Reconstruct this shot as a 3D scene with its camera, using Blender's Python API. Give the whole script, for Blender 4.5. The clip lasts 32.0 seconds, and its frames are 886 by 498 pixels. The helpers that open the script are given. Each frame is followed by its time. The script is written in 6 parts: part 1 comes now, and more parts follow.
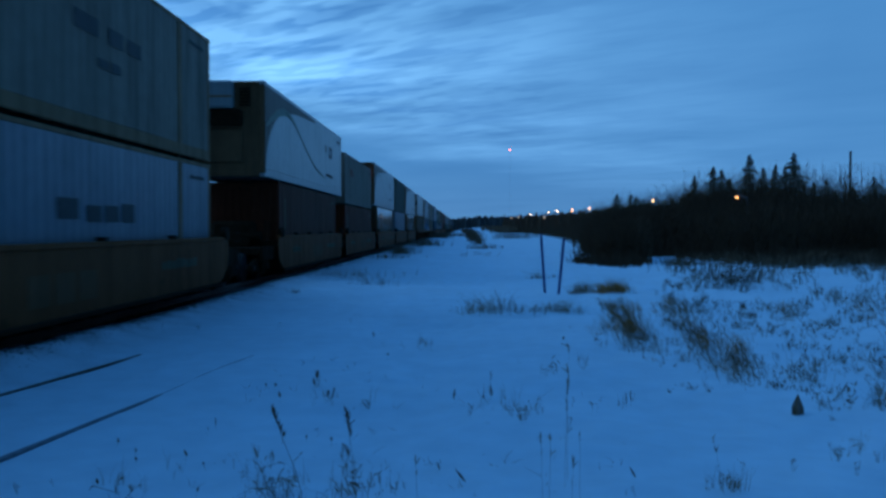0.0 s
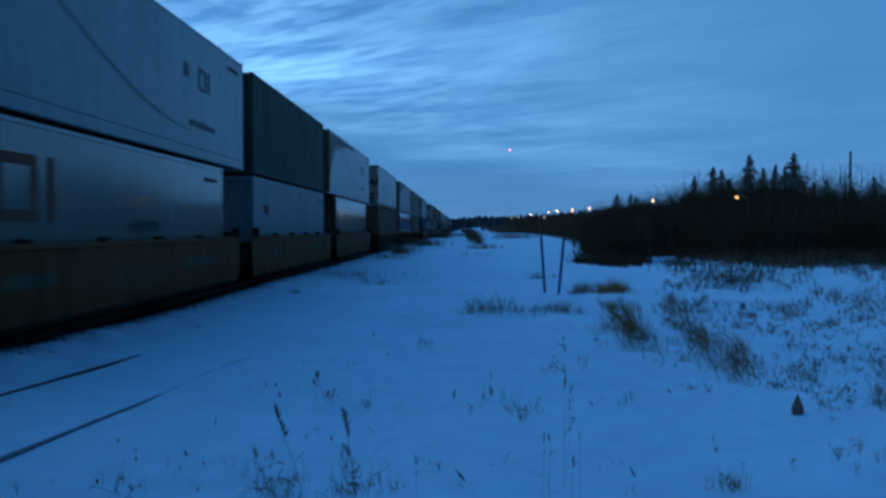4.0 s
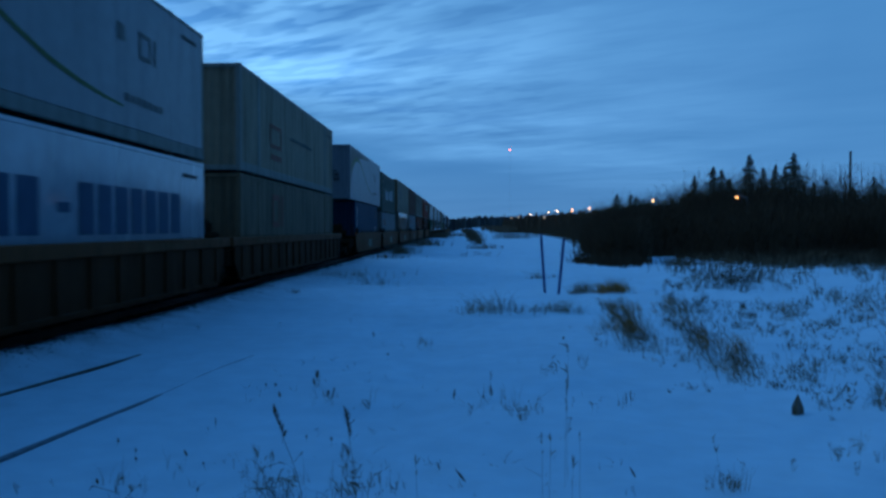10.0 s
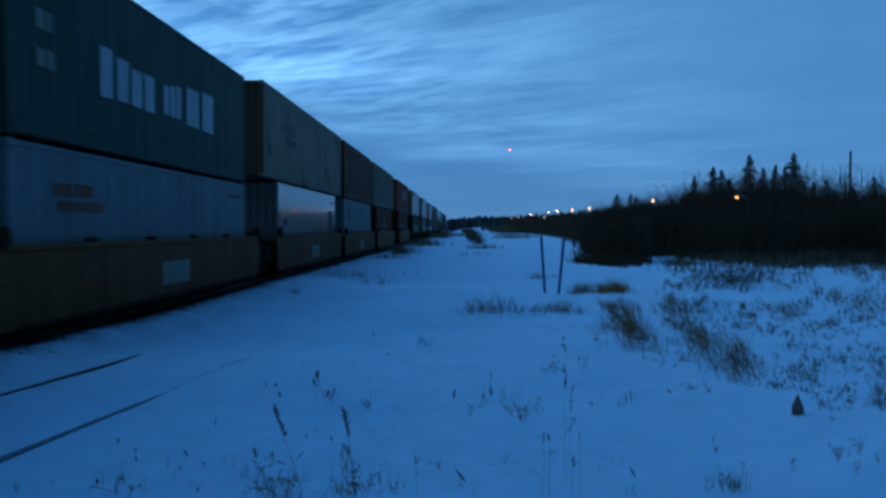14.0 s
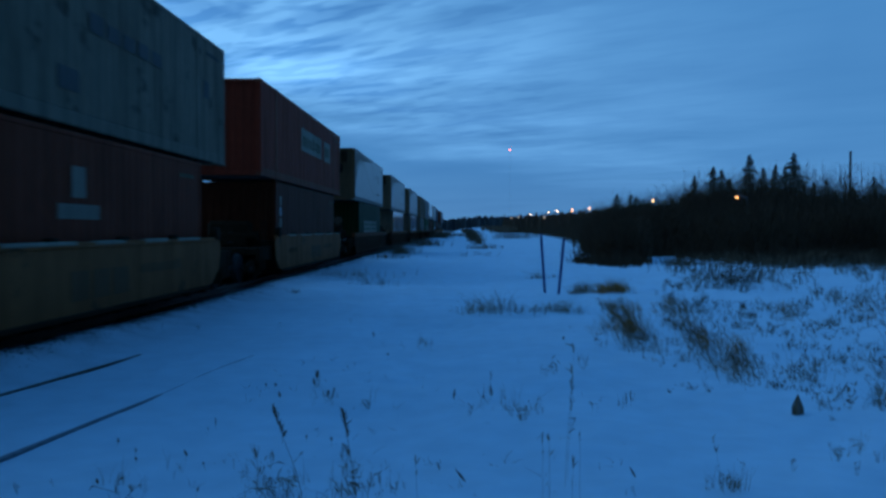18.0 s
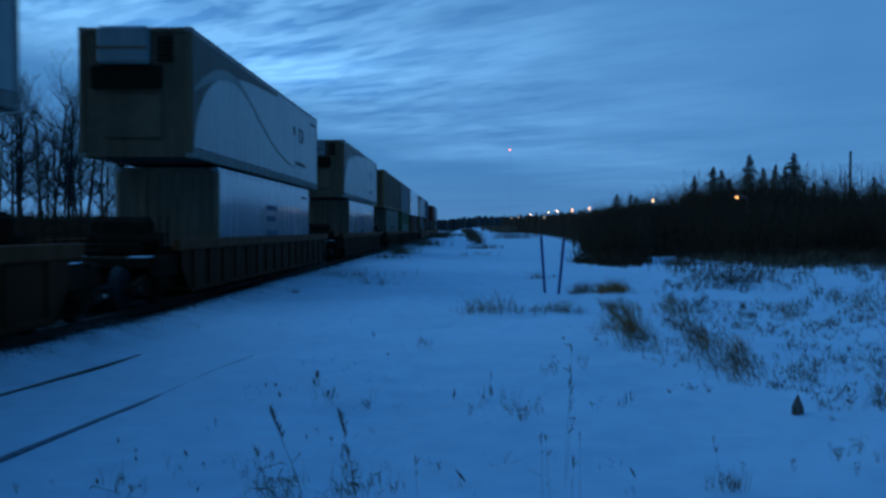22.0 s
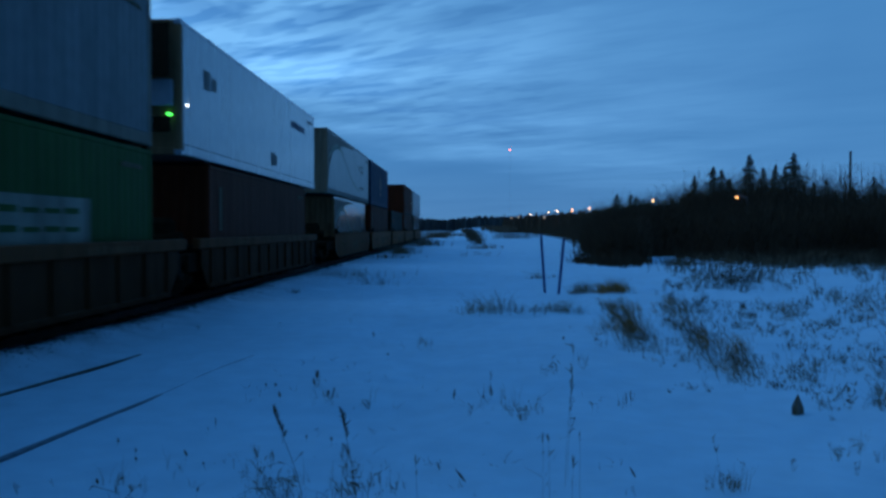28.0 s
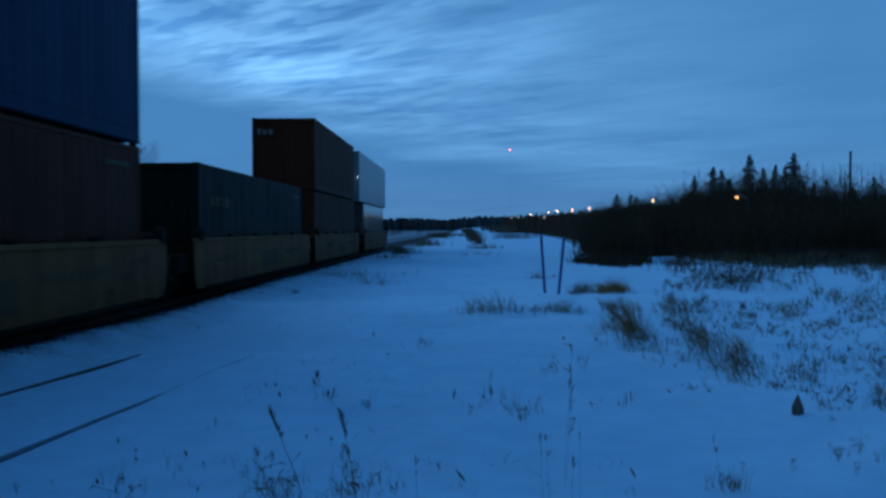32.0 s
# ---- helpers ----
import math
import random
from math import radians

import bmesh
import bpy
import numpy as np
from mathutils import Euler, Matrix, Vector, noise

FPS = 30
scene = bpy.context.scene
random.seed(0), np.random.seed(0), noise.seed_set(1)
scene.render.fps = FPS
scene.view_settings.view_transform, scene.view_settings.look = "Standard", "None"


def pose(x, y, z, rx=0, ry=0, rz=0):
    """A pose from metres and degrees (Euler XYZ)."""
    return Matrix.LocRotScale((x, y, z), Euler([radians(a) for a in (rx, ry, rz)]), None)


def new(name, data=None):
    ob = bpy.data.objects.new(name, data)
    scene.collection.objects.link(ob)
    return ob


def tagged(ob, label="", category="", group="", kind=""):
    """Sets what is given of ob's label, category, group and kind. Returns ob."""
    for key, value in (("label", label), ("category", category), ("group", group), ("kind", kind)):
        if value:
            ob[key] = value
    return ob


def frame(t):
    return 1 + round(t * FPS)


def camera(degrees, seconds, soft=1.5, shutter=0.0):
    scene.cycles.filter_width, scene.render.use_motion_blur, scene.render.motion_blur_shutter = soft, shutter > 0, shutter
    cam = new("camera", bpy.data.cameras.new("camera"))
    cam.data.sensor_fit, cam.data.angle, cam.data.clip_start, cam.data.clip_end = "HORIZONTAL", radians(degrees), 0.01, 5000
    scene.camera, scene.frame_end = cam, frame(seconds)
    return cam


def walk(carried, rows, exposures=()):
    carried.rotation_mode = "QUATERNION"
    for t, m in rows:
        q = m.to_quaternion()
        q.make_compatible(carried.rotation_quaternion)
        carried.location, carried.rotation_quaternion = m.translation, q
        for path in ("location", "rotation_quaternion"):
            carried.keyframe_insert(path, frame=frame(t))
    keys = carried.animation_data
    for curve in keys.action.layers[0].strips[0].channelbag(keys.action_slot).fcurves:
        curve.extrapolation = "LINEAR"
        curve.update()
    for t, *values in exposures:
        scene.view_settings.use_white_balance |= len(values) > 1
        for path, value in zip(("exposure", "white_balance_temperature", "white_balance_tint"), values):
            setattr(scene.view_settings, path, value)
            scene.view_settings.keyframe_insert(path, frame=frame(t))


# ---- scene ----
cam = camera(55.8, 32.0, soft=2.9, shutter=0.45)
EYE = (0.0, 0.0, 1.6)
VIEW = pose(*EYE, 90 - 1.39, 0, 1.43)
walk(cam, [(0.0, VIEW), (32.0, VIEW)], [(0.0, 0.06), (8.0, 0.03), (19.0, -0.03), (32.0, -0.10)])

SPEED, GAIN, EASE = 12.481, 0.02002, -0.0002886   # the train's way in metres: SPEED t + GAIN t^2 + EASE t^3
TRACK_X = -7.435                                   # centre line of the main track


def travelled(t):
    return SPEED * t + GAIN * t * t + EASE * t ** 3


# ---- world: a dusk sky under thin rippled cloud ----
def make_world():
    w = bpy.data.worlds.new("dusk_sky")
    scene.world = w
    w.use_nodes = True
    n, l = w.node_tree.nodes, w.node_tree.links
    n.clear()

    def node(kind, **kw):
        o = n.new(kind)
        for k, v in kw.items():
            o.inputs[k].default_value = v
        return o

    def maths(op, a, b=None):
        o = n.new("ShaderNodeMath")
        o.operation = op
        for i, v in enumerate((a, b)):
            if v is None:
                continue
            if isinstance(v, (int, float)):
                o.inputs[i].default_value = v
            else:
                l.new(v, o.inputs[i])
        return o.outputs[0]

    def ramp(fac, stops):
        r = n.new("ShaderNodeValToRGB")
        e = r.color_ramp.elements
        while len(e) < len(stops):
            e.new(0.5)
        for i, (p, c) in enumerate(stops):
            e[i].position = p
            e[i].color = (*c, 1)
        l.new(fac, r.inputs[0])
        return r.outputs[0]

    def mix(fac, a, b, kind="MIX"):
        m = n.new("ShaderNodeMix")
        m.data_type = "RGBA"
        m.blend_type = kind
        for sock, v in ((m.inputs[0], fac), (m.inputs[6], a), (m.inputs[7], b)):
            if isinstance(v, (int, float)):
                sock.default_value = v
            elif isinstance(v, tuple):
                sock.default_value = (*v, 1)
            else:
                l.new(v, sock)
        return m.outputs[2]

    tc = n.new("ShaderNodeTexCoord")
    sep = n.new("ShaderNodeSeparateXYZ")
    l.new(tc.outputs["Generated"], sep.inputs[0])
    x, y, z = sep.outputs
    up = maths("MAXIMUM", z, 0.0)
    base = ramp(up, [(0.0, SKY_LOW), (0.08, SKY_MID), (0.26, SKY_HIGH), (0.60, SKY_TOP)])
    # cloud sheet: directions laid out on a flat layer overhead
    zz = maths("ADD", up, 0.03)
    comb = n.new("ShaderNodeCombineXYZ")
    l.new(maths("DIVIDE", x, zz), comb.inputs[0])
    l.new(maths("DIVIDE", y, zz), comb.inputs[1])

    def laid(turn, sx, sy, scale, detail, rough, warp):
        mp = n.new("ShaderNodeMapping")
        mp.inputs["Rotation"].default_value = (0, 0, radians(turn))
        m2 = n.new("ShaderNodeMapping")      # turned first, stretched after
        m2.inputs["Scale"].default_value = (sx, sy, 1.0)
        l.new(comb.outputs[0], mp.inputs[0])
        l.new(mp.outputs[0], m2.inputs[0])
        t = node("ShaderNodeTexNoise", Scale=scale, Detail=detail, Roughness=rough, Distortion=warp)
        l.new(m2.outputs[0], t.inputs["Vector"])
        return t.outputs[0]

    west = maths("SUBTRACT", maths("MULTIPLY", y, 0.10), x)
    strong = ramp(maths("ADD", west, 0.5), [(0.20, (0.04, 0.04, 0.04)), (0.44, (0.22, 0.22, 0.22)), (0.78, (1, 1, 1))])
    # the sheet ends low down along a ragged, slanting edge; below it lies smooth haze
    ragged = maths("MULTIPLY", maths("SUBTRACT", laid(20, 0.5, 0.5, 0.9, 4.0, 0.55, 0.3), 0.5), 0.07)
    edge = maths("ADD", maths("MULTIPLY", x, 0.22), ragged)
    fade = ramp(maths("ADD", up, edge), [(0.072, (0, 0, 0)), (0.128, (1, 1, 1))])
    broad = ramp(laid(30, 0.5, 0.8, 0.42, 4.0, 0.55, 0.4), [(0.34, (0, 0, 0)), (0.58, (1, 1, 1))])
    over = ramp(up, [(0.60, (1, 1, 1)), (0.90, (0, 0, 0))])
    veil = mix(1.0, mix(1.0, mix(1.0, broad, fade, "MULTIPLY"), strong, "MULTIPLY"), over, "MULTIPLY")
    lit = mix(veil, base, CLOUD)
    # darker ripples lying across the bright sheet, broad rolls and fine ones
    rip = ramp(laid(41, 0.54, 1.36, 2.2, 3.0, 0.50, 0.30), [(0.42, (1, 1, 1)), (0.53, (0, 0, 0))])
    rip2 = ramp(laid(36, 0.66, 1.70, 5.0, 2.0, 0.5, 0.3), [(0.43, (1, 1, 1)), (0.54, (0, 0, 0))])
    both = mix(0.42, rip, rip2)
    amount = mix(1.0, mix(1.0, both, fade, "MULTIPLY"), strong, "MULTIPLY")
    lit = mix(amount, lit, mix(1.0, lit, (0.42, 0.56, 0.70), "MULTIPLY"))
    # faint wide bands over the rest of the sky
    faint = ramp(laid(62, 0.45, 0.9, 0.50, 3.0, 0.5, 0.4), [(0.36, (0.94, 0.955, 0.97)), (0.62, (1.07, 1.05, 1.035))])
    lit = mix(1.0, lit, faint, "MULTIPLY")
    # away from the last light the low sky is deep in dusk
    toward = maths("ADD", maths("MULTIPLY", y, 0.8), maths("MULTIPLY", x, -0.5))
    dusk = ramp(maths("MULTIPLY_ADD", toward, 0.5), [(0.54, DUSK), (0.73, (1, 1, 1))])
    dusk.node.inputs[0].links[0].from_node.inputs[2].default_value = 0.5
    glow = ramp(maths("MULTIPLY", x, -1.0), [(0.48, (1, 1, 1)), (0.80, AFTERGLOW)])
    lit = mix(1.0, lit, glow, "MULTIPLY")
    high = ramp(up, [(0.45, (0, 0, 0)), (0.95, (1, 1, 1))])
    lit = mix(1.0, lit, mix(high, dusk, (1, 1, 1)), "MULTIPLY")
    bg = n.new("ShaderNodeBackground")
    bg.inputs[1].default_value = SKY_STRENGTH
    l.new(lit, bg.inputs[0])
    out = n.new("ShaderNodeOutputWorld")
    l.new(bg.outputs[0], out.inputs[0])


SKY_LOW, SKY_MID, SKY_HIGH, SKY_TOP = (0.080, 0.235, 0.50), (0.066, 0.235, 0.53), (0.060, 0.230, 0.53), (0.022, 0.192, 0.605)
CLOUD = (0.315, 0.780, 1.38)
DUSK = (0.13, 0.15, 0.18)
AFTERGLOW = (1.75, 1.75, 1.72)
SKY_STRENGTH = 1.0
make_world()


# ---- materials ----
def material(name, base, rough=0.7, metal=0.0, vary=0.25, grain=6.0, bump=0.1, dirt=None, dirt_amount=0.0, streak=1.0, stretch=(1, 1, 1), coat=0.0, per_object=0.0, shine=0.5, blotch=None, blotch_level=0.6):
    m = bpy.data.materials.new(name)
    m.use_nodes = True
    n, l = m.node_tree.nodes, m.node_tree.links
    b = n["Principled BSDF"]
    b.inputs["Roughness"].default_value = rough
    b.inputs["Metallic"].default_value = metal
    b.inputs["Coat Weight"].default_value = coat
    b.inputs["Specular IOR Level"].default_value = shine
    b.inputs["Coat Roughness"].default_value = 0.08
    tc = n.new("ShaderNodeTexCoord")
    mp = n.new("ShaderNodeMapping")
    mp.inputs["Scale"].default_value = stretch
    l.new(tc.outputs["Object"], mp.inputs[0])
    big = n.new("ShaderNodeTexNoise")
    big.inputs["Scale"].default_value, big.inputs["Detail"].default_value = grain * 0.12, 4
    l.new(mp.outputs[0], big.inputs["Vector"])
    small = n.new("ShaderNodeTexNoise")
    small.inputs["Scale"].default_value, small.inputs["Detail"].default_value = grain, 5
    l.new(mp.outputs[0], small.inputs["Vector"])
    add = n.new("ShaderNodeMath")
    add.operation = "ADD"
    l.new(big.outputs[0], add.inputs[0])
    l.new(small.outputs[0], add.inputs[1])
    mr = n.new("ShaderNodeMapRange")
    mr.inputs[1].default_value, mr.inputs[2].default_value = 0.6, 1.4
    mr.inputs[3].default_value, mr.inputs[4].default_value = 1 - vary, 1 + vary
    l.new(add.outputs[0], mr.inputs[0])
    tone = mr.outputs[0]
    if per_object:
        oi = n.new("ShaderNodeObjectInfo")
        r2 = n.new("ShaderNodeMapRange")
        r2.inputs[3].default_value, r2.inputs[4].default_value = 1 - per_object, 1 + per_object
        l.new(oi.outputs["Random"], r2.inputs[0])
        mu = n.new("ShaderNodeMath")
        mu.operation = "MULTIPLY"
        l.new(tone, mu.inputs[0])
        l.new(r2.outputs[0], mu.inputs[1])
        tone = mu.outputs[0]
    col = n.new("ShaderNodeMix")
    col.data_type, col.blend_type = "RGBA", "MULTIPLY"
    col.inputs[0].default_value = 1
    col.inputs[6].default_value = (*base, 1)
    l.new(tone, col.inputs[7])
    shade = col.outputs[2]
    if dirt:
        st = n.new("ShaderNodeTexNoise")
        sm = n.new("ShaderNodeMapping")
        sm.inputs["Scale"].default_value = (3.0, 3.0, 0.35 * streak)
        l.new(tc.outputs["Object"], sm.inputs[0])
        l.new(sm.outputs[0], st.inputs["Vector"])
        st.inputs["Scale"].default_value, st.inputs["Detail"].default_value = 1.0, 6
        r3 = n.new("ShaderNodeMapRange")
        r3.inputs[1].default_value, r3.inputs[2].default_value = 0.42, 0.72
        r3.inputs[3].default_value, r3.inputs[4].default_value = 0.0, dirt_amount
        l.new(st.outputs[0], r3.inputs[0])
        mx = n.new("ShaderNodeMix")
        mx.data_type = "RGBA"
        l.new(r3.outputs[0], mx.inputs[0])
        l.new(shade, mx.inputs[6])
        mx.inputs[7].default_value = (*dirt, 1)
        shade = mx.outputs[2]
        ra = n.new("ShaderNodeMapRange")
        ra.inputs[3].default_value, ra.inputs[4].default_value = rough, min(1.0, rough + 0.35)
        l.new(r3.outputs[0], ra.inputs[0])
        l.new(ra.outputs[0], b.inputs["Roughness"])
    if blotch:      # rust or bare patches with a shape of their own
        bn = n.new("ShaderNodeTexNoise")
        bn.inputs["Scale"].default_value, bn.inputs["Detail"].default_value, bn.inputs["Roughness"].default_value = 0.9, 7, 0.62
        bm_ = n.new("ShaderNodeMapping")
        bm_.inputs["Scale"].default_value = (1.0, 0.75, 1.0)
        oi2 = n.new("ShaderNodeObjectInfo")
        sh = n.new("ShaderNodeVectorMath")
        sh.operation = "ADD"
        l.new(tc.outputs["Object"], sh.inputs[0])
        l.new(oi2.outputs["Random"], sh.inputs[1])
        l.new(sh.outputs[0], bm_.inputs[0])
        l.new(bm_.outputs[0], bn.inputs["Vector"])
        br = n.new("ShaderNodeMapRange")
        br.inputs[1].default_value, br.inputs[2].default_value = blotch_level, blotch_level + 0.07
        l.new(bn.outputs[0], br.inputs[0])
        bx = n.new("ShaderNodeMix")
        bx.data_type = "RGBA"
        l.new(br.outputs[0], bx.inputs[0])
        l.new(shade, bx.inputs[6])
        bx.inputs[7].default_value = (*blotch, 1)
        shade = bx.outputs[2]
    l.new(shade, b.inputs["Base Color"])
    if bump:
        bp = n.new("ShaderNodeBump")
        bp.inputs["Strength"].default_value = bump
        bp.inputs["Distance"].default_value = 0.05
        l.new(add.outputs[0], bp.inputs["Height"])
        l.new(bp.outputs[0], b.inputs["Normal"])
    return m


def glowing(name, colour, strength):
    m = bpy.data.materials.new(name)
    m.use_nodes = True
    b = m.node_tree.nodes["Principled BSDF"]
    b.inputs["Base Color"].default_value = (*colour, 1)
    b.inputs["Emission Color"].default_value = (*colour, 1)
    b.inputs["Emission Strength"].default_value = strength
    return m


SNOW = material("snow", (0.680, 0.795, 0.840), 0.75, vary=0.10, grain=3.2, bump=0.5)


def trackside_dust_shade(m, dust_shade_tone=(0.16, 0.15, 0.14)):
    """Stone and soot dusting by the ballast, then painted train shade, noise-broken."""
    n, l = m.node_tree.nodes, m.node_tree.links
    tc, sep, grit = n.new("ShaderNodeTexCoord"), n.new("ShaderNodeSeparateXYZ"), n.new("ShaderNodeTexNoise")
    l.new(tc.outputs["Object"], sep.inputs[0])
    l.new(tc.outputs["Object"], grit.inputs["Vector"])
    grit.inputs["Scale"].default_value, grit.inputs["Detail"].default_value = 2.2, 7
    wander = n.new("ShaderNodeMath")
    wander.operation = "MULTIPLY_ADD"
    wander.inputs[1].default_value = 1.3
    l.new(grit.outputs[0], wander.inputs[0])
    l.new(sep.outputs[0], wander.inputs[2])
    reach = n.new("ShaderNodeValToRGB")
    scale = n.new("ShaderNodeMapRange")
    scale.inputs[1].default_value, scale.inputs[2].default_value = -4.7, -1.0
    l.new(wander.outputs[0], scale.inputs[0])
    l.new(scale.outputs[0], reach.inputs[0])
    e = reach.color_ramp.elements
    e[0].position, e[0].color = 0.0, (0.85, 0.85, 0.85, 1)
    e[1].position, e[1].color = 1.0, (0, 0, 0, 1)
    # outer stops carry painted shade well past the dirty strip
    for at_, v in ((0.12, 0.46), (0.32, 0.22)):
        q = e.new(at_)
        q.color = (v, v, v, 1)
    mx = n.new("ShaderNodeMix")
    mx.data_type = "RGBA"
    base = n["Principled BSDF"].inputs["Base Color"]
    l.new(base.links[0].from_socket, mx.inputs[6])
    mx.inputs[7].default_value = (*dust_shade_tone, 1)
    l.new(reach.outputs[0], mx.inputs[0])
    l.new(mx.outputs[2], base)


trackside_dust_shade(SNOW)
DIRTYSNOW = material("dirty_snow", (0.40, 0.29, 0.19), 0.8, vary=0.25, grain=9.0, bump=0.3)
GRIME = (0.050, 0.028, 0.016)
PAINT = {}


def paint(key, base, gloss=0.45, dirt=0.55, coat=0.0, shine=0.07, blotch=None, blotch_level=0.62):
    if key not in PAINT:
        PAINT[key] = material("paint_" + key, base, gloss, vary=0.16, grain=4.0, bump=0.02, dirt=tuple(0.55 * c * 0.6 + 0.45 * g for c, g in zip(base, GRIME)), dirt_amount=dirt, coat=coat, shine=shine, blotch=blotch, blotch_level=blotch_level)
    return PAINT[key]


RUST = (0.11, 0.045, 0.018)
WHITE = paint("white", (0.292, 0.308, 0.284), 0.30, 0.20, 0.10, 0.3, (0.22, 0.18, 0.13), 0.66)
BRIGHT = paint("clean_white", (0.37, 0.40, 0.43), 0.22, 0.25, 0.75, 0.4)
RAILGREY = paint("dusty_rail_grey", (0.305, 0.262, 0.212), 0.5, 0.5)
DIM = paint("dusty_pale_grey", (0.235, 0.218, 0.202), 0.42, 0.35)
PALE = paint("pale_blue_white", (0.225, 0.231, 0.237), 0.36, 0.25, 0.06, 0.3)
BLUEPALE = paint("dull_blue_white", (0.180, 0.192, 0.202), 0.36, 0.25, 0.06, 0.3)
SILVER = paint("silver_grey", (0.235, 0.190, 0.145), 0.22, 0.20, 0.75, 0.5)
GREY = paint("grey", (0.300, 0.215, 0.150), 0.5, 0.55, blotch=(0.16, 0.10, 0.06), blotch_level=0.66)
GREYRUST = paint("rusted_grey", (0.240, 0.168, 0.106), 0.55, 0.60, blotch=(0.075, 0.05, 0.03), blotch_level=0.57)
STONE = paint("stone_grey", (0.365, 0.242, 0.152), 0.5, 0.6)
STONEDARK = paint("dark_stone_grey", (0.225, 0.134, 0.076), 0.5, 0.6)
BEIGERUST = paint("rusted_beige", (0.350, 0.230, 0.140), 0.55, 0.65, blotch=RUST, blotch_level=0.61)
BEIGE = paint("beige_grey", (0.340, 0.175, 0.085), 0.55, 0.6)
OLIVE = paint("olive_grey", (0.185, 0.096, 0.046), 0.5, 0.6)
TEAL = paint("dark_green", (0.046, 0.075, 0.050), 0.5, 0.4)
DEEPTEAL = paint("deep_teal", (0.023, 0.023, 0.014), 0.5, 0.5)
RUSTBROWN = paint("bare_rusty_steel", (0.105, 0.076, 0.055), 0.7, 0.5)
PEELING = paint("peeling_beige", (0.42, 0.33, 0.24), 0.55, 0.5, blotch=(0.085, 0.035, 0.014), blotch_level=0.56)
DARKGREEN = paint("bottle_green", (0.020, 0.050, 0.014), 0.5, 0.45)
GREEN = paint("green", (0.034, 0.100, 0.018), 0.5, 0.35)
BROWN = paint("brown", (0.165, 0.040, 0.018), 0.55, 0.45, blotch=(0.07, 0.03, 0.015), blotch_level=0.64)
DARKBROWN = paint("dark_brown", (0.165, 0.032, 0.012), 0.55, 0.4)
MAROON = paint("maroon", (0.25, 0.044, 0.019), 0.55, 0.45, shine=0.045)
WORNGREY = paint("worn_grey_rail", (0.255, 0.186, 0.122), 0.55, 0.6)
WORNRED = paint("worn_red_rail", (0.32, 0.080, 0.042), 0.6, 0.6)
RED = paint("red", (0.35, 0.046, 0.021), 0.55, 0.5, shine=0.05, blotch=(0.19, 0.10, 0.075), blotch_level=0.66)
BLUE = paint("blue", (0.015, 0.052, 0.094), 0.5, 0.35)
NAVY = paint("navy_graphic", (0.110, 0.088, 0.064), 0.4, 0.2)
LIME = paint("swoosh_green", (0.265, 0.285, 0.205), 0.5, 0.2)
FAINTGREEN = paint("washed_out_green", (0.295, 0.295, 0.245), 0.4, 0.2)
OLIVEGREEN = paint("bold_swoosh_green", (0.13, 0.155, 0.06), 0.5, 0.2)
MARK_DARK = paint("dark_lettering", (0.10, 0.09, 0.08), 0.5, 0.2)
MARK_FAINT = paint("faint_lettering", (0.20, 0.18, 0.155), 0.5, 0.3)
MARK_BLUE = paint("blue_lettering", (0.055, 0.10, 0.155), 0.5, 0.2)
MARK_RED = paint("red_lettering", (0.30, 0.085, 0.05), 0.5, 0.3)
MARK_WHITE = paint("white_lettering", (0.52, 0.50, 0.46), 0.5, 0.35)
MARK_GREEN = paint("green_lettering", (0.235, 0.278, 0.25), 0.30, 0.20, 0.10, 0.3)
TANSTEEL = paint("tan_steel", (0.285, 0.083, 0.027), 0.6, 0.5, blotch=(0.15, 0.05, 0.018), blotch_level=0.62)
PALETAN = paint("sun_bleached_tan", (0.40, 0.122, 0.040), 0.6, 0.5, blotch=(0.12, 0.055, 0.026), blotch_level=0.60)
YELLOW = paint("yellow_reflector", (0.95, 0.70, 0.06), 0.3, 0.05)
BROWNSTEEL = paint("brown_steel", (0.125, 0.038, 0.013), 0.65, 0.6)
CHORD = paint("dusty_brown_chord", (0.23, 0.066, 0.022), 0.6, 0.5)
BLACKSTEEL = material("black_running_gear", (0.045, 0.025, 0.013), 0.85, 0.0, vary=0.4, grain=8, bump=0.2, shine=0.06)
WHEELSTEEL = material("wheel_steel", (0.05, 0.04, 0.032), 0.8, 0.1, vary=0.3, grain=9, bump=0.1)
ROOFING = material("container_roof", (0.32, 0.33, 0.34), 0.6, vary=0.2, grain=3, bump=0.1)
UNDER = material("container_underside", (0.07, 0.06, 0.05), 0.8, vary=0.3, grain=5, bump=0.1)
RAILDUST = material("snow_dusted_rail", (0.20, 0.20, 0.21), 0.8, 0.0, vary=0.35, grain=12, bump=0.2)
RAILSTEEL = material("rusty_rail", (0.09, 0.06, 0.045), 0.6, 0.4, vary=0.35, grain=12, bump=0.2)
SLEEPERWOOD = material("sleeper_wood", (0.06, 0.045, 0.035), 0.9, vary=0.3, grain=9, bump=0.4, shine=0.1)
BALLAST = material("ballast_stone", (0.09, 0.085, 0.08), 0.9, vary=0.4, grain=14, bump=0.4, shine=0.1)
PALEBARK = material("aspen_bark", (0.085, 0.08, 0.075), 0.9, vary=0.35, grain=7, bump=0.4, per_object=0.25, shine=0.1)
BARK = material("bark", (0.11, 0.085, 0.065), 0.9, vary=0.35, grain=7, bump=0.5, per_object=0.25, shine=0.1)
TWIG = material("brush_twig", (0.115, 0.058, 0.031), 0.9, vary=0.35, grain=3, bump=0, shine=0.1)
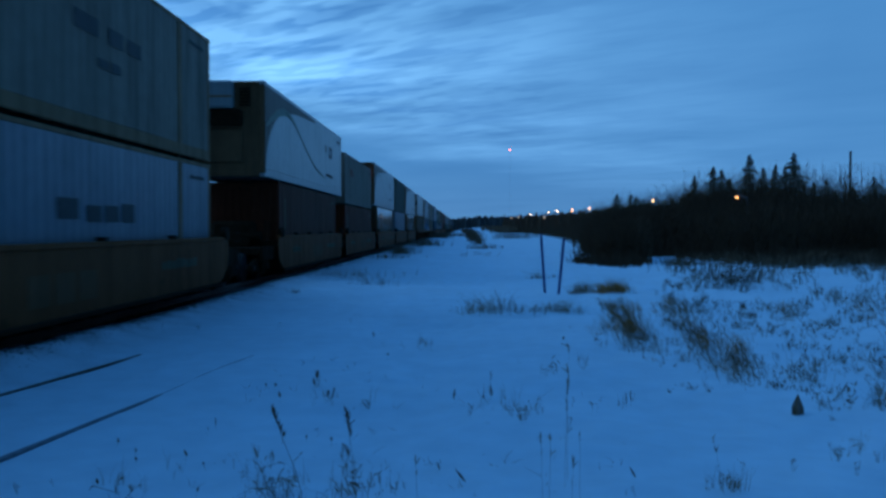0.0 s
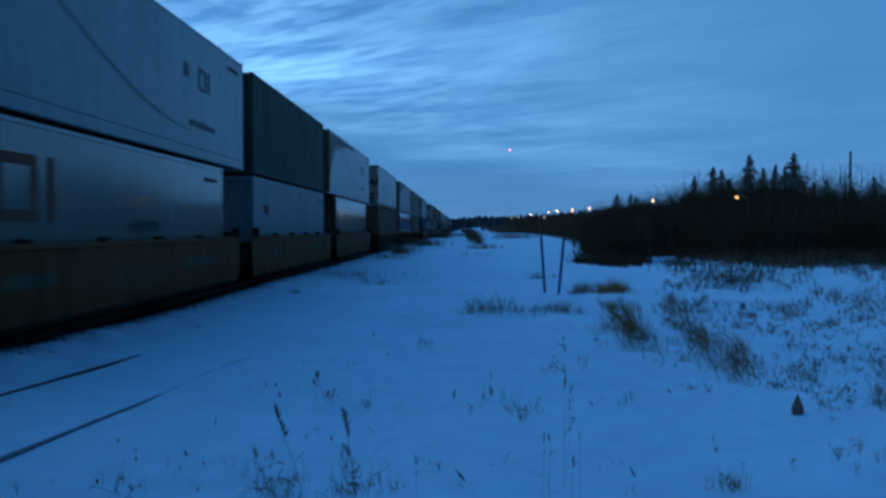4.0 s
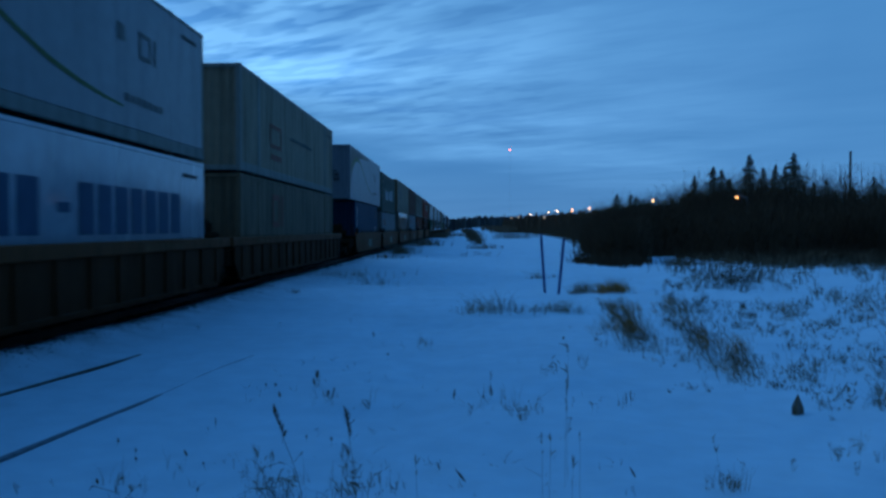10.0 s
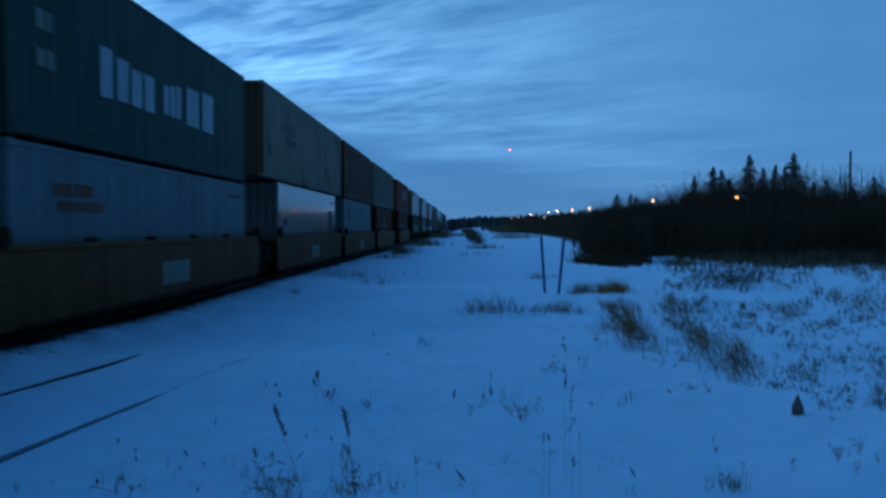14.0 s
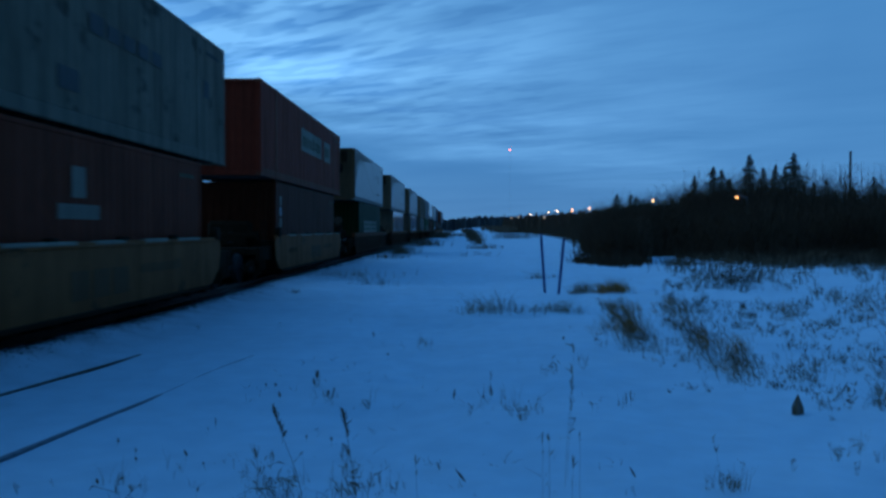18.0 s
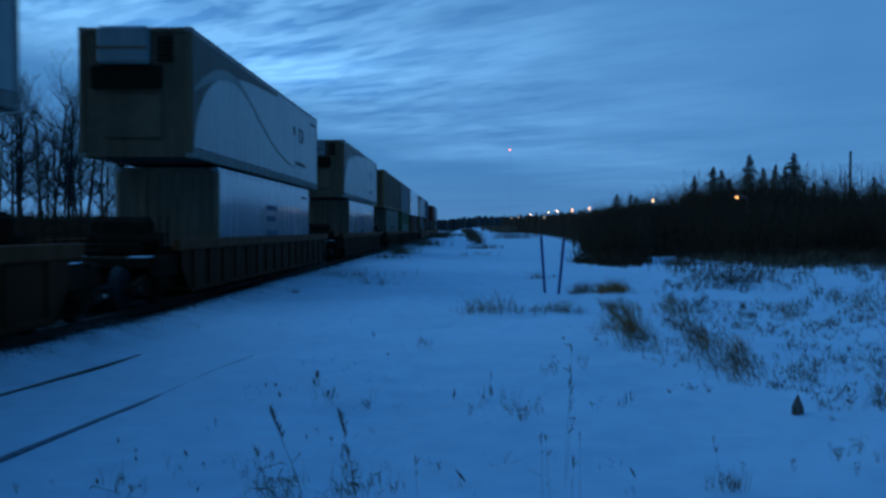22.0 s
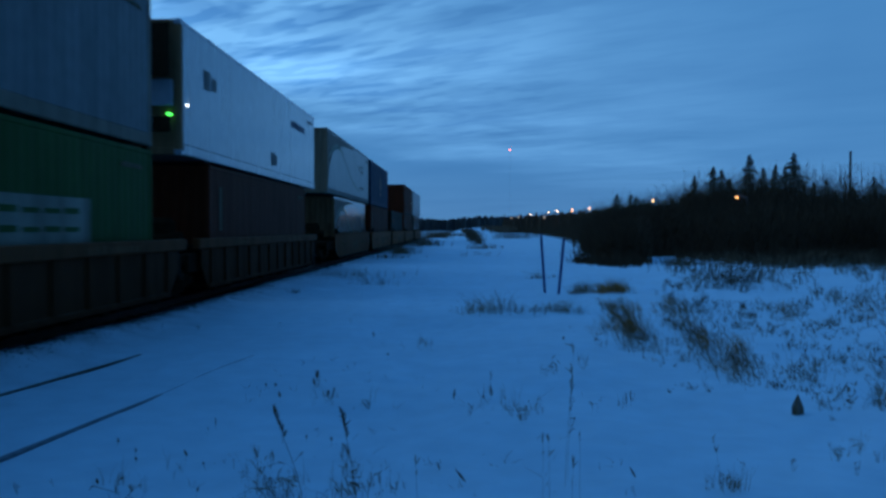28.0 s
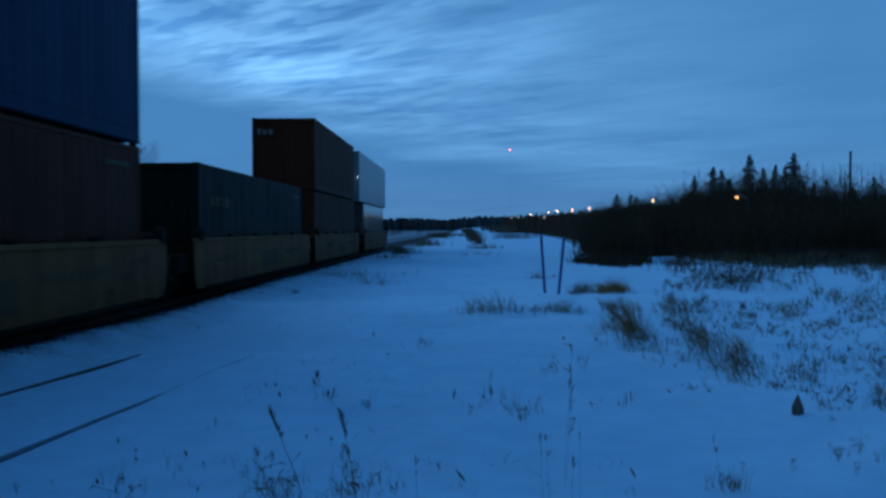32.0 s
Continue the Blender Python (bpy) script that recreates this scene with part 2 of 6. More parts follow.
NEEDLE = material("spruce_needle", (0.095, 0.10, 0.08), 0.85, vary=0.4, grain=2.0, bump=0, per_object=0.25, shine=0.1)
STRAW = material("dry_grass", (0.62, 0.25, 0.075), 0.85, vary=0.4, grain=3.0, bump=0, per_object=0.2, shine=0.1)
RUSSET = material("russet_grass", (0.40, 0.20, 0.085), 0.85, vary=0.4, grain=3.0, bump=0, per_object=0.3, shine=0.1)
WEED = material("dead_weed", (0.19, 0.11, 0.065), 0.85, vary=0.4, grain=3.0, bump=0, per_object=0.3, shine=0.1)
PALEWEED = material("grey_weed", (0.30, 0.21, 0.14), 0.85, vary=0.4, grain=3.0, bump=0, per_object=0.3, shine=0.1)
STAKEBLUE = material("stake_paint", (0.02, 0.06, 0.20), 0.6, vary=0.35, grain=9, bump=0.1)
POLEWOOD = material("pole_wood", (0.08, 0.065, 0.052), 0.9, vary=0.3, grain=6, bump=0.3)
GALV = material("galvanised_steel", (0.25, 0.26, 0.27), 0.5, 0.6, vary=0.2, grain=8, bump=0.05)
FARWOOD = material("distant_wood", (0.075, 0.075, 0.072), 0.9, vary=0.35, grain=0.3, bump=0, shine=0.1)
LAMP_WARM = glowing("sodium_lamp", (1.0, 0.40, 0.12), 15.0)
LAMP_WHITE = glowing("white_lamp", (1.0, 0.55, 0.26), 14.0)
LAMP_DIM = glowing("dim_lamp", (0.9, 0.6, 0.4), 1.2)
LAMP_RED = glowing("red_beacon", (1.0, 0.20, 0.14), 4.0)
LED_GREEN = glowing("green_display", (0.08, 1.0, 0.12), 3.2)
LED_WHITE = glowing("white_marker", (0.85, 0.95, 1.0), 5.0)
LED_RED = glowing("red_marker", (1.0, 0.14, 0.05), 6.0)


# ---- mesh building ----
class Shape:
    def __init__(self):
        self.v, self.f = [], []

    def add(self, verts, faces):
        k = len(self.v)
        self.v.extend(verts)
        self.f.extend(tuple(i + k for i in f) for f in faces)
        return self

    def box(self, x0, x1, y0, y1, z0, z1, c=0.0):
        if c <= 0:
            return self.add([(x, y, z) for x in (x0, x1) for y in (y0, y1) for z in (z0, z1)],
                            [(0, 1, 3, 2), (4, 6, 7, 5), (0, 4, 5, 1), (2, 3, 7, 6), (0, 2, 6, 4), (1, 5, 7, 3)])
        lo, hi = (x0, y0, z0), (x1, y1, z1)
        c = min(c, *((b - a) * 0.45 for a, b in zip(lo, hi)))
        verts = []
        for s in SIGNS:
            for axis in range(3):
                verts.append(tuple((hi[i] if s[i] > 0 else lo[i]) - (0 if i == axis else s[i] * c) for i in range(3)))
        return self.add(verts, CHAMFER)

    def tube(self, a, b, r0, r1, n=6, caps=True, twist=0.0):
        a, b = Vector(a), Vector(b)
        d = (b - a).normalized()
        u = d.orthogonal().normalized()
        w = d.cross(u)
        ring = [(math.cos(twist + i * math.tau / n), math.sin(twist + i * math.tau / n)) for i in range(n)]
        verts = [tuple(a + (u * p + w * q) * r0) for p, q in ring] + [tuple(b + (u * p + w * q) * r1) for p, q in ring]
        faces = [(i, (i + 1) % n, n + (i + 1) % n, n + i) for i in range(n)]
        if caps:
            faces += [tuple(range(n - 1, -1, -1)), tuple(range(n, 2 * n))]
        return self.add(verts, faces)

    def plate(self, outline, x0, x1):
        """An outline of (y, z), anticlockwise seen from +x, given the thickness x0 to x1."""
        n = len(outline)
        verts = [(x1, y, z) for y, z in outline] + [(x0, y, z) for y, z in outline]
        faces = [tuple(range(n)), tuple(range(2 * n - 1, n - 1, -1))] + [(i, n + i, n + (i + 1) % n, (i + 1) % n) for i in range(n)]
        return self.add(verts, faces)

    def mesh(self, name):
        m = bpy.data.meshes.new(name)
        m.from_pydata(self.v, [], self.f)
        m.update()
        return m


SIGNS = [(a, b, c) for a in (-1, 1) for b in (-1, 1) for c in (-1, 1)]


def chamfer_faces():
    pts = []
    for s in SIGNS:
        for axis in range(3):
            pts.append(Vector([s[i] * (1.0 if i == axis else 0.8) for i in range(3)]))
    faces = []
    for axis in range(3):
        for sg in (-1, 1):
            faces.append([i * 3 + axis for i, s in enumerate(SIGNS) if s[axis] == sg])
    for a in range(3):
        for b in range(a + 1, 3):
            for sa in (-1, 1):
                for sb in (-1, 1):
                    faces.append([i * 3 + k for i, s in enumerate(SIGNS) if s[a] == sa and s[b] == sb for k in (a, b)])
    faces += [[i * 3, i * 3 + 1, i * 3 + 2] for i in range(8)]
    out = []
    for f in faces:
        c = sum((pts[i] for i in f), Vector()) / len(f)
        u = (pts[f[0]] - c).normalized()
        w = c.normalized().cross(u)
        out.append(tuple(sorted(f, key=lambda i: math.atan2((pts[i] - c).dot(w), (pts[i] - c).dot(u)))))
    return out


CHAMFER = chamfer_faces()


def part(name, shape, mat, parent, label="", place=None):
    mesh = shape if isinstance(shape, bpy.types.Mesh) else shape.mesh(name)
    if mat and not mesh.materials:
        mesh.materials.append(mat)
    ob = new(name, mesh)
    ob.parent = parent
    if place is not None:
        ob.matrix_basis = place
    if label:
        tagged(ob, label)
    return ob


def thing(name, label, category, group="", kind="", place=None, shape=None, mat=None):
    mesh = None
    if shape is not None:
        mesh = shape if isinstance(shape, bpy.types.Mesh) else shape.mesh(name)
        if mat and not mesh.materials:
            mesh.materials.append(mat)
    ob = new(name, mesh)
    if place is not None:
        ob.matrix_basis = place
    return tagged(ob, label, category, group, kind)


# ---- ground ----
def smooth(a, b, x):
    t = np.clip((x - a) / (b - a), 0, 1)
    return t * t * (3 - 2 * t)


RNG = np.random.RandomState(4)
WAVES = [(0.009, 0.95, 1.9), (0.006, 0.42, 0.1), (0.005, 0.30, 1.3), (0.030, 3.1, 0.4), (0.022, 2.2, 1.5), (0.016, 1.4, 2.6), (0.010, 0.8, 0.9), (0.007, 0.55, 2.1), (0.035, 7.5, 1.1), (0.05, 15.0, 0.2)]
WAVES = [(a, math.tau / w * math.cos(d), math.tau / w * math.sin(d), RNG.rand() * 6.3) for a, w, d in WAVES]
MOUNDS = [(2.6, 12.2, 1.6, 2.2, 0.13), (1.2, 15.6, 1.8, 0.8, 0.10), (4.5, 18.0, 2.2, 2.5, 0.10), (6.5, 12.0, 2.5, 2.5, 0.08), (0.9, 26.0, 3.0, 3.0, -0.10), (9.0, 30.0, 4.0, 6.0, 0.08)]


def siding_x(y):
    return -3.655 + 0.14 * (y - 7.95)


def ground_z(x, y):
    x, y = np.asarray(x, float), np.asarray(y, float)
    z = np.zeros(np.broadcast(x, y).shape)
    for a, kx, ky, p in WAVES:
        z = z + a * np.sin(kx * x + ky * y + p) * np.cos(0.6 * ky * x - 0.5 * kx * y + 2 * p)
    for mx, my, sx, sy, h in MOUNDS:
        z = z + h * np.exp(-((x - mx) / sx) ** 2 - ((y - my) / sy) ** 2)
    z = z * (1 - smooth(300, 900, np.abs(y)))
    z = z + 2.0 * smooth(170, 430, y) * (1 - smooth(520, 680, y)) * np.exp(-((x - 1.5 - 0.012 * y) / 9.5) ** 4) * (0.90 + 0.14 * np.sin(x * 0.55 + 0.021 * y) + 0.10 * np.sin(x * 1.3 - 0.05 * y + 1.0))
    # siding: flat strip, the snow deeper over the rails further on
    near = 1 - smooth(0.95, 1.7, np.abs(x - siding_x(y)))
    off = x - siding_x(y)
    ends = np.where(off < 0, 10.2, 8.0)
    cover = -0.006 + 0.016 * smooth(5.0, 8.4, y) * (off > 0) + 0.035 * smooth(-0.7, 0.9, y - ends)
    near = near * (1 - smooth(13, 17, y))
    z = z * (1 - near) + (cover + 0.15 * z) * near
    # bank beside the main track, then the ballast bed
    crest = np.interp(y, (7.0, 9.4, 11.5, 14.8, 18.0, 24.0, 38.0, 60.0), (0.25, 0.235, 0.18, 0.115, 0.13, 0.15, 0.12, 0.10))
    bank = crest * np.exp(-((x + 5.20) / 0.45) ** 2)
    bank = bank * (1 + 0.10 * np.sin(y * 1.7) * np.sin(y * 0.63 + 1))
    z = z * (1 - 0.75 * smooth(-3.9, -4.7, x)) + bank
    bed = smooth(-5.35, -5.9, x) * (1 - smooth(-9.0, -9.8, x))
    return z * (1 - bed) - 0.17 * bed


def spaced(lo, a, b, hi, step, grow):
    out = list(np.arange(a, b, step))
    s, p = step, b
    while p < hi:
        out.append(p)
        s *= grow
        p += s
    out.append(hi)
    s, p, left = step, a - step, []
    while p > lo:
        left.append(p)
        s *= grow
        p -= s
    left.append(lo)
    return np.array(left[::-1] + out)


def make_ground():
    xs, ys = spaced(-3500, -6.6, 10, 3500, 0.11, 1.09), spaced(-400, 3.5, 24, 4600, 0.13, 1.06)
    gx, gy = np.meshgrid(xs, ys)
    gz = ground_z(gx, gy)
    nx, ny = len(xs), len(ys)
    m = bpy.data.meshes.new("ground")
    i = (np.arange(ny - 1)[:, None] * nx + np.arange(nx - 1)[None, :]).ravel()
    m.from_pydata(np.stack([gx, gy, gz], -1).reshape(-1, 3).tolist(), [], np.stack([i, i + 1, i + 1 + nx, i + nx], -1).tolist())
    m.polygons.foreach_set("use_smooth", np.ones(len(m.polygons), bool))
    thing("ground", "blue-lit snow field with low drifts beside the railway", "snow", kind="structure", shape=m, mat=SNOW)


make_ground()


def rail_shape(points, top, head=0.036):
    """A rail along (x, y) points: head, web and foot."""
    prof = [(-0.075, -0.17), (0.075, -0.17), (0.075, -0.155), (0.012, -0.13), (0.012, -0.045), (head, -0.035), (head, -0.006), (head - 0.008, 0), (0.008 - head, 0), (-head, -0.006), (-head, -0.035), (-0.012, -0.045), (-0.012, -0.13), (-0.075, -0.155)]
    s, k = Shape(), len(prof)
    for x, y in points:
        s.v += [(x + p, y, top + q) for p, q in prof]
    for j in range(len(points) - 1):
        s.f += [(j * k + i, j * k + (i + 1) % k, (j + 1) * k + (i + 1) % k, (j + 1) * k + i) for i in range(k)]
    s.f += [tuple(range(k))[::-1], tuple(range((len(points) - 1) * k, len(points) * k))]
    return s


def make_tracks():
    siding = thing("railway_siding", "rusty siding rails half buried in snow", "railway track", kind="structure")
    for off in (-0.755, 0.755):
        part("rail", rail_shape([(siding_x(y) + off, y) for y in range(-12, 13, 2)], 0.018 if off < 0 else 0.012, 0.027 if off < 0 else 0.023), RAILSTEEL if off < 0 else RAILDUST, siding)
    edge = rail_shape([(siding_x(y) + 0.755, y) for y in (7.6, 8.2, 8.8, 9.4, 10.2)], 0.0, 0.009)
    edge.v = [(x, y, z + float(ground_z(siding_x(y) + 0.755, y)) + 0.004) for x, y, z in edge.v]
    part("rail_edge", edge, RAILDUST, siding, "edge of a rail barely clear of the snow")
    main = thing("railway_track", "main railway track under the train", "railway track", kind="structure")
    for off in (-0.755, 0.755):
        part("rail", rail_shape([(TRACK_X + off, y) for y in (-120, 0, 100, 300, 700, 1500)], 0.0), RAILSTEEL, main)
    proto = Shape().box(-1.3, 1.3, -0.115, 0.115, -0.19, -0.165 + 0.03, 0.012).mesh("sleeper")
    proto.materials.append(SLEEPERWOOD)
    for i in range(160):
        part("sleeper", proto, None, main, place=pose(TRACK_X, -10 + i * 0.55, 0))
    bed = Shape()
    ys = [-60, -20] + [i * 1.5 for i in range(0, 60)] + [120, 200, 400, 900, 1500]
    for y in ys:
        # the far flank is added so gaps below the train read dark, not snowy
        bed.v += [(TRACK_X - 3.0, y, 0.09), (TRACK_X - 2.0, y, -0.12), (TRACK_X - 1.5, y, -0.150), (TRACK_X, y, -0.158), (TRACK_X + 1.5, y, -0.150), (TRACK_X + 1.78, y, -0.14)]
    bed.f = [(j * 6 + i, j * 6 + i + 1, j * 6 + i + 7, j * 6 + i + 6) for j in range(len(ys) - 1) for i in range(5)]
    part("ballast_bed", bed, BALLAST, main, "dark crushed stone bed under the rails")
    rng = random.Random(7)
    s = Shape()
    for _ in range(15000):      # fine grit worked into the snow of the bank
        y = 5.5 + rng.random() ** 1.6 * 36
        x = -5.44 + abs(rng.gauss(0, 0.24))
        r = rng.uniform(0.0025, 0.006) * (1 + y * 0.02)
        z = float(ground_z(x, y)) - r * 0.5
        s.box(x - r, x + r * rng.uniform(0.6, 1.2), y - r, y + r * rng.uniform(0.6, 1.3), z, z + r * rng.uniform(0.7, 1.2), 0)
    for _ in range(5200):
        y = 6 + rng.random() ** 1.8 * 60
        x = rng.gauss(-5.48, 0.17)
        r = rng.uniform(0.009, 0.024)
        z = float(ground_z(x, y)) - r * 0.35
        s.box(x - r, x + r * rng.uniform(0.6, 1.2), y - r, y + r * rng.uniform(0.6, 1.3), z, z + r * rng.uniform(0.9, 1.6), r * 0.5)
    part("ballast", s, BALLAST, main, "dark crushed stone showing through the snow")["kind"] = "stuff"


make_tracks()

# ---- the train ----
FT53, FT40 = 16.15, 12.19
HC, STD = 2.896, 2.591
HALF = 1.295


def wave_panel(L, z0, z1, x, depth, count):
    """A pressed steel wall along y: trapezoid folds, or flat sheets with narrow seams when depth is small."""
    s, ys = Shape(), []
    p = L / count
    for i in range(count):
        a = -L / 2 + i * p
        if depth > 0.006:
            ys += [(a, 0), (a + 0.28 * p, 0), (a + 0.45 * p, -depth), (a + 0.78 * p, -depth), (a + 0.95 * p, 0)]
        else:
            ys += [(a, 0), (a + p - 0.03, 0), (a + p - 0.022, -depth), (a + p - 0.008, -depth)]
    ys.append((L / 2, 0))
    sg = 1 if x > 0 else -1
    s.v = [(x + sg * d, y, z) for y, d in ys for z in (z0, z1)]
    order = (0, 2, 3, 1) if sg > 0 else (0, 1, 3, 2)
    s.f = [tuple(2 * i + k for k in order) for i in range(len(ys) - 1)]
    inner = x - sg * 0.06
    k = len(s.v)
    s.v += [(inner, -L / 2, z0), (inner, -L / 2, z1), (inner, L / 2, z0), (inner, L / 2, z1)]
    s.f += [(k, k + 1, k + 3, k + 2) if sg > 0 else (k, k + 2, k + 3, k + 1)]
    return s


def bars(y0, z0, w, h, count, x=HALF, gap=0.3, rng=None, holes=False):
    """A row of plain blocks of the size of lettering, on the near side."""
    s, p = Shape(), w / count
    for i in range(count):
        a = y0 + i * p
        hh = h if rng is None else h * rng.uniform(0.75, 1.0)
        b = a + p * (1 - gap)
        if holes and i % 2 == 0:
            t = h * 0.17
            s.box(x, x + 0.005, a, b, z0, z0 + t).box(x, x + 0.005, a, b, z0 + h - t, z0 + h)
            s.box(x, x + 0.005, a, a + t, z0 + t, z0 + h - t).box(x, x + 0.005, b - t, b, z0 + t, z0 + h - t)
        elif holes:
            s.box(x, x + 0.005, a, a + h * 0.2, z0, z0 + h)
        else:
            s.box(x, x + 0.005, a, b, z0, z0 + hh)
    return s


ARC = ((0.06, 0.27), (0.09, 0.45), (0.15, 0.70), (0.27, 0.95), (0.43, 1.18), (0.65, 1.40), (0.98, 1.66), (1.4, 1.90), (1.9, 2.09), (2.5, 2.24), (3.2, 2.37), (4.0, 2.48), (5.4, 2.59), (7.0, 2.66), (8.6, 2.72))
SWOOSH = ((0.1, 1.58, 0.10), (0.7, 1.85, 0.20), (1.5, 2.12, 0.26), (2.4, 2.32, 0.26), (3.2, 2.38, 0.22), (4.0, 2.32, 0.17), (4.8, 2.12, 0.13), (5.6, 1.84, 0.11), (6.3, 1.60, 0.10), (7.1, 1.35, 0.10), (7.9, 1.12, 0.10), (8.7, 0.92, 0.10), (9.6, 0.77, 0.09), (10.6, 0.66, 0.07), (11.4, 0.61, 0.04))


def arc_graphic(L, H):
    """Dark corner at the front, bounded by a large arc, and the thin swoosh that runs on from it."""
    x, y0, z1, k = HALF + 0.002, -L / 2 + 0.1, H - 0.13, L / FT53
    dark, line = Shape(), Shape()
    pts = [(y0 + a * k, min(b, z1 - 0.01)) for a, b in ARC]
    n = len(pts)
    dark.v = [(x, a, b) for a, b in pts] + [(x, a, z1) for a, b in pts]
    dark.f = [(i, i + 1, n + i + 1, n + i) for i in range(n - 1)]
    x += 0.002
    pts = [(y0 + a * k, b, w) for a, b, w in SWOOSH]
    line.v = [(x, a, b - w / 2) for a, b, w in pts] + [(x, a, b + w / 2) for a, b, w in pts]
    n = len(pts)
    line.f = [(i, i + 1, n + i + 1, n + i) for i in range(n - 1)]
    return dark, line


def fold_end(x0, x1, z0, z1, y, sy, depth, count):
    """An end wall or door leaf as one folded sheet across x, facing sy."""
    s, xs, p = Shape(), [], (x1 - x0) / count
    for i in range(count):
        a = x0 + i * p
        xs += [(a, 0), (a + 0.34 * p, 0), (a + 0.48 * p, depth), (a + 0.84 * p, depth), (a + 0.98 * p, 0)]
    xs.append((x1, 0))
    m = len(xs)
    s.v = [(a, y - sy * d, z) for a, d in xs for z in (z0, z1)] + [(a, y - sy * (0.07 + depth), z) for a in (x0, x1) for z in (z0, z1)]
    order = (0, 2, 3, 1) if sy < 0 else (0, 1, 3, 2)
    s.f = [tuple(2 * i + k for k in order) for i in range(m - 1)]
    b, e = 2 * m, 2 * m - 2
    s.f += [(b, b + 1, b + 3, b + 2), (0, 1, b + 1, b), (e, b + 2, b + 3, e + 1)]
    return s


def container(spec):
    """spec: L, H, mat, wall ('fold' or 'flat'), front ('wall', 'doors', 'reefer', 'genset'), marks, label, rail (material)."""
    L, H, mat = spec["L"], spec["H"], spec["mat"]
    rng = random.Random(spec["seed"])
    ob = thing("shipping_container", spec["label"], "container", "containers on the train")
    rail = spec.get("rail", mat)
    # where set, front_mat colours the leading end, mostly darker than the sides
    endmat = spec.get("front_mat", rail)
    fold = spec.get("wall", "fold") == "fold"
    long = L > 13
    for sx in (1, -1):
        part("side_panel", wave_panel(L - 0.24, 0.26, H - 0.10, sx * (HALF - (0.008 if fold else 0.003)), 0.0066 if fold else 0.0016, int(L / 0.29) if fold else int(L / 1.22)), mat, ob)
        a, b = sorted((sx * HALF, sx * (HALF - 0.09)))
        part("bottom_rail", Shape().box(a, b, -L / 2 + 0.16, L / 2 - 0.16, 0.02, 0.262, 0.02), rail, ob)
        part("top_rail", Shape().box(a, b, -L / 2 + 0.16, L / 2 - 0.16, H - 0.10, H - 0.012, 0.012), rail, ob)
        for sy in (-1, 1):
            c, d = sorted((sy * L / 2, sy * (L / 2 - 0.15)))
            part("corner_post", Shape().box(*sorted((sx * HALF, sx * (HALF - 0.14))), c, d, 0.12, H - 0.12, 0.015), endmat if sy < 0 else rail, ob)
            for z in (0.0, H - 0.118):
                part("corner_casting", Shape().box(*sorted((sx * (HALF + 0.004), sx * (HALF - 0.165))), *sorted((sy * (L / 2 + 0.004), sy * (L / 2 - 0.178))), z, z + 0.118, 0.014), rail, ob)
            if long:
                yy = sy * 5.95
                part("stacking_post", Shape().box(*sorted((sx * (HALF - (0.001 if not fold else -0.003)), sx * (HALF - 0.1))), yy - 0.11, yy + 0.11, 0.10, H - 0.11, 0.004), mat if not fold else rail, ob)
                for z in (0.0, H - 0.118):
                    part("corner_casting", Shape().box(*sorted((sx * (HALF + 0.006), sx * (HALF - 0.16))), yy - 0.09, yy + 0.09, z, z + 0.118, 0.014), rail, ob)
    r = Shape().box(-HALF + 0.05, HALF - 0.05, -L / 2 + 0.1, L / 2 - 0.1, H - 0.05, H - 0.022, 0.006)
    for i in range(int(L / 0.6)):
        y = -L / 2 + 0.4 + i * 0.6
        if y < L / 2 - 0.3:
            r.box(-1.1, 1.1, y, y + 0.25, H - 0.03, H - 0.008, 0.006)
    part("roof", r, ROOFING, ob)
    u = Shape().box(-HALF + 0.09, HALF - 0.09, -L / 2 + 0.1, L / 2 - 0.1, 0.12, 0.17, 0.01)
    for i in range(int(L / 0.8)):
        y = -L / 2 + 0.4 + i * 0.8
        if y < L / 2 - 0.3:
            u.box(-HALF + 0.09, HALF - 0.09, y, y + 0.06, 0.03, 0.13, 0)
    part("floor_frame", u, UNDER, ob)
    if spec.get("stacked"):      # cones that lock it to the box below
        for sx in (-1, 1):
            for yy in (-5.95, 5.95):
                part("twist_lock", Shape().box(*sorted((sx * (HALF - 0.03), sx * (HALF - 0.14))), yy - 0.07, yy + 0.07, -0.058, 0.012, 0.012), BLACKSTEEL, ob)
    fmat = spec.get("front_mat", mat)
    yf = -L / 2
    kind = spec.get("front", "wall")      # wall: folded, plain: smooth
    for sy in (-1, 1):
        y0 = sy * (L / 2 - 0.06)
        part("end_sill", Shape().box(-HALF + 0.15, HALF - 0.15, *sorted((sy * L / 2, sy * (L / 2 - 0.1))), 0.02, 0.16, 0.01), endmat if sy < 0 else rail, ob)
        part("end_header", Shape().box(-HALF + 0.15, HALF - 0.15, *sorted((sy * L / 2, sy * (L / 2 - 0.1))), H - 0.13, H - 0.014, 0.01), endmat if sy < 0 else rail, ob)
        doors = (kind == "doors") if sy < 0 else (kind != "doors")
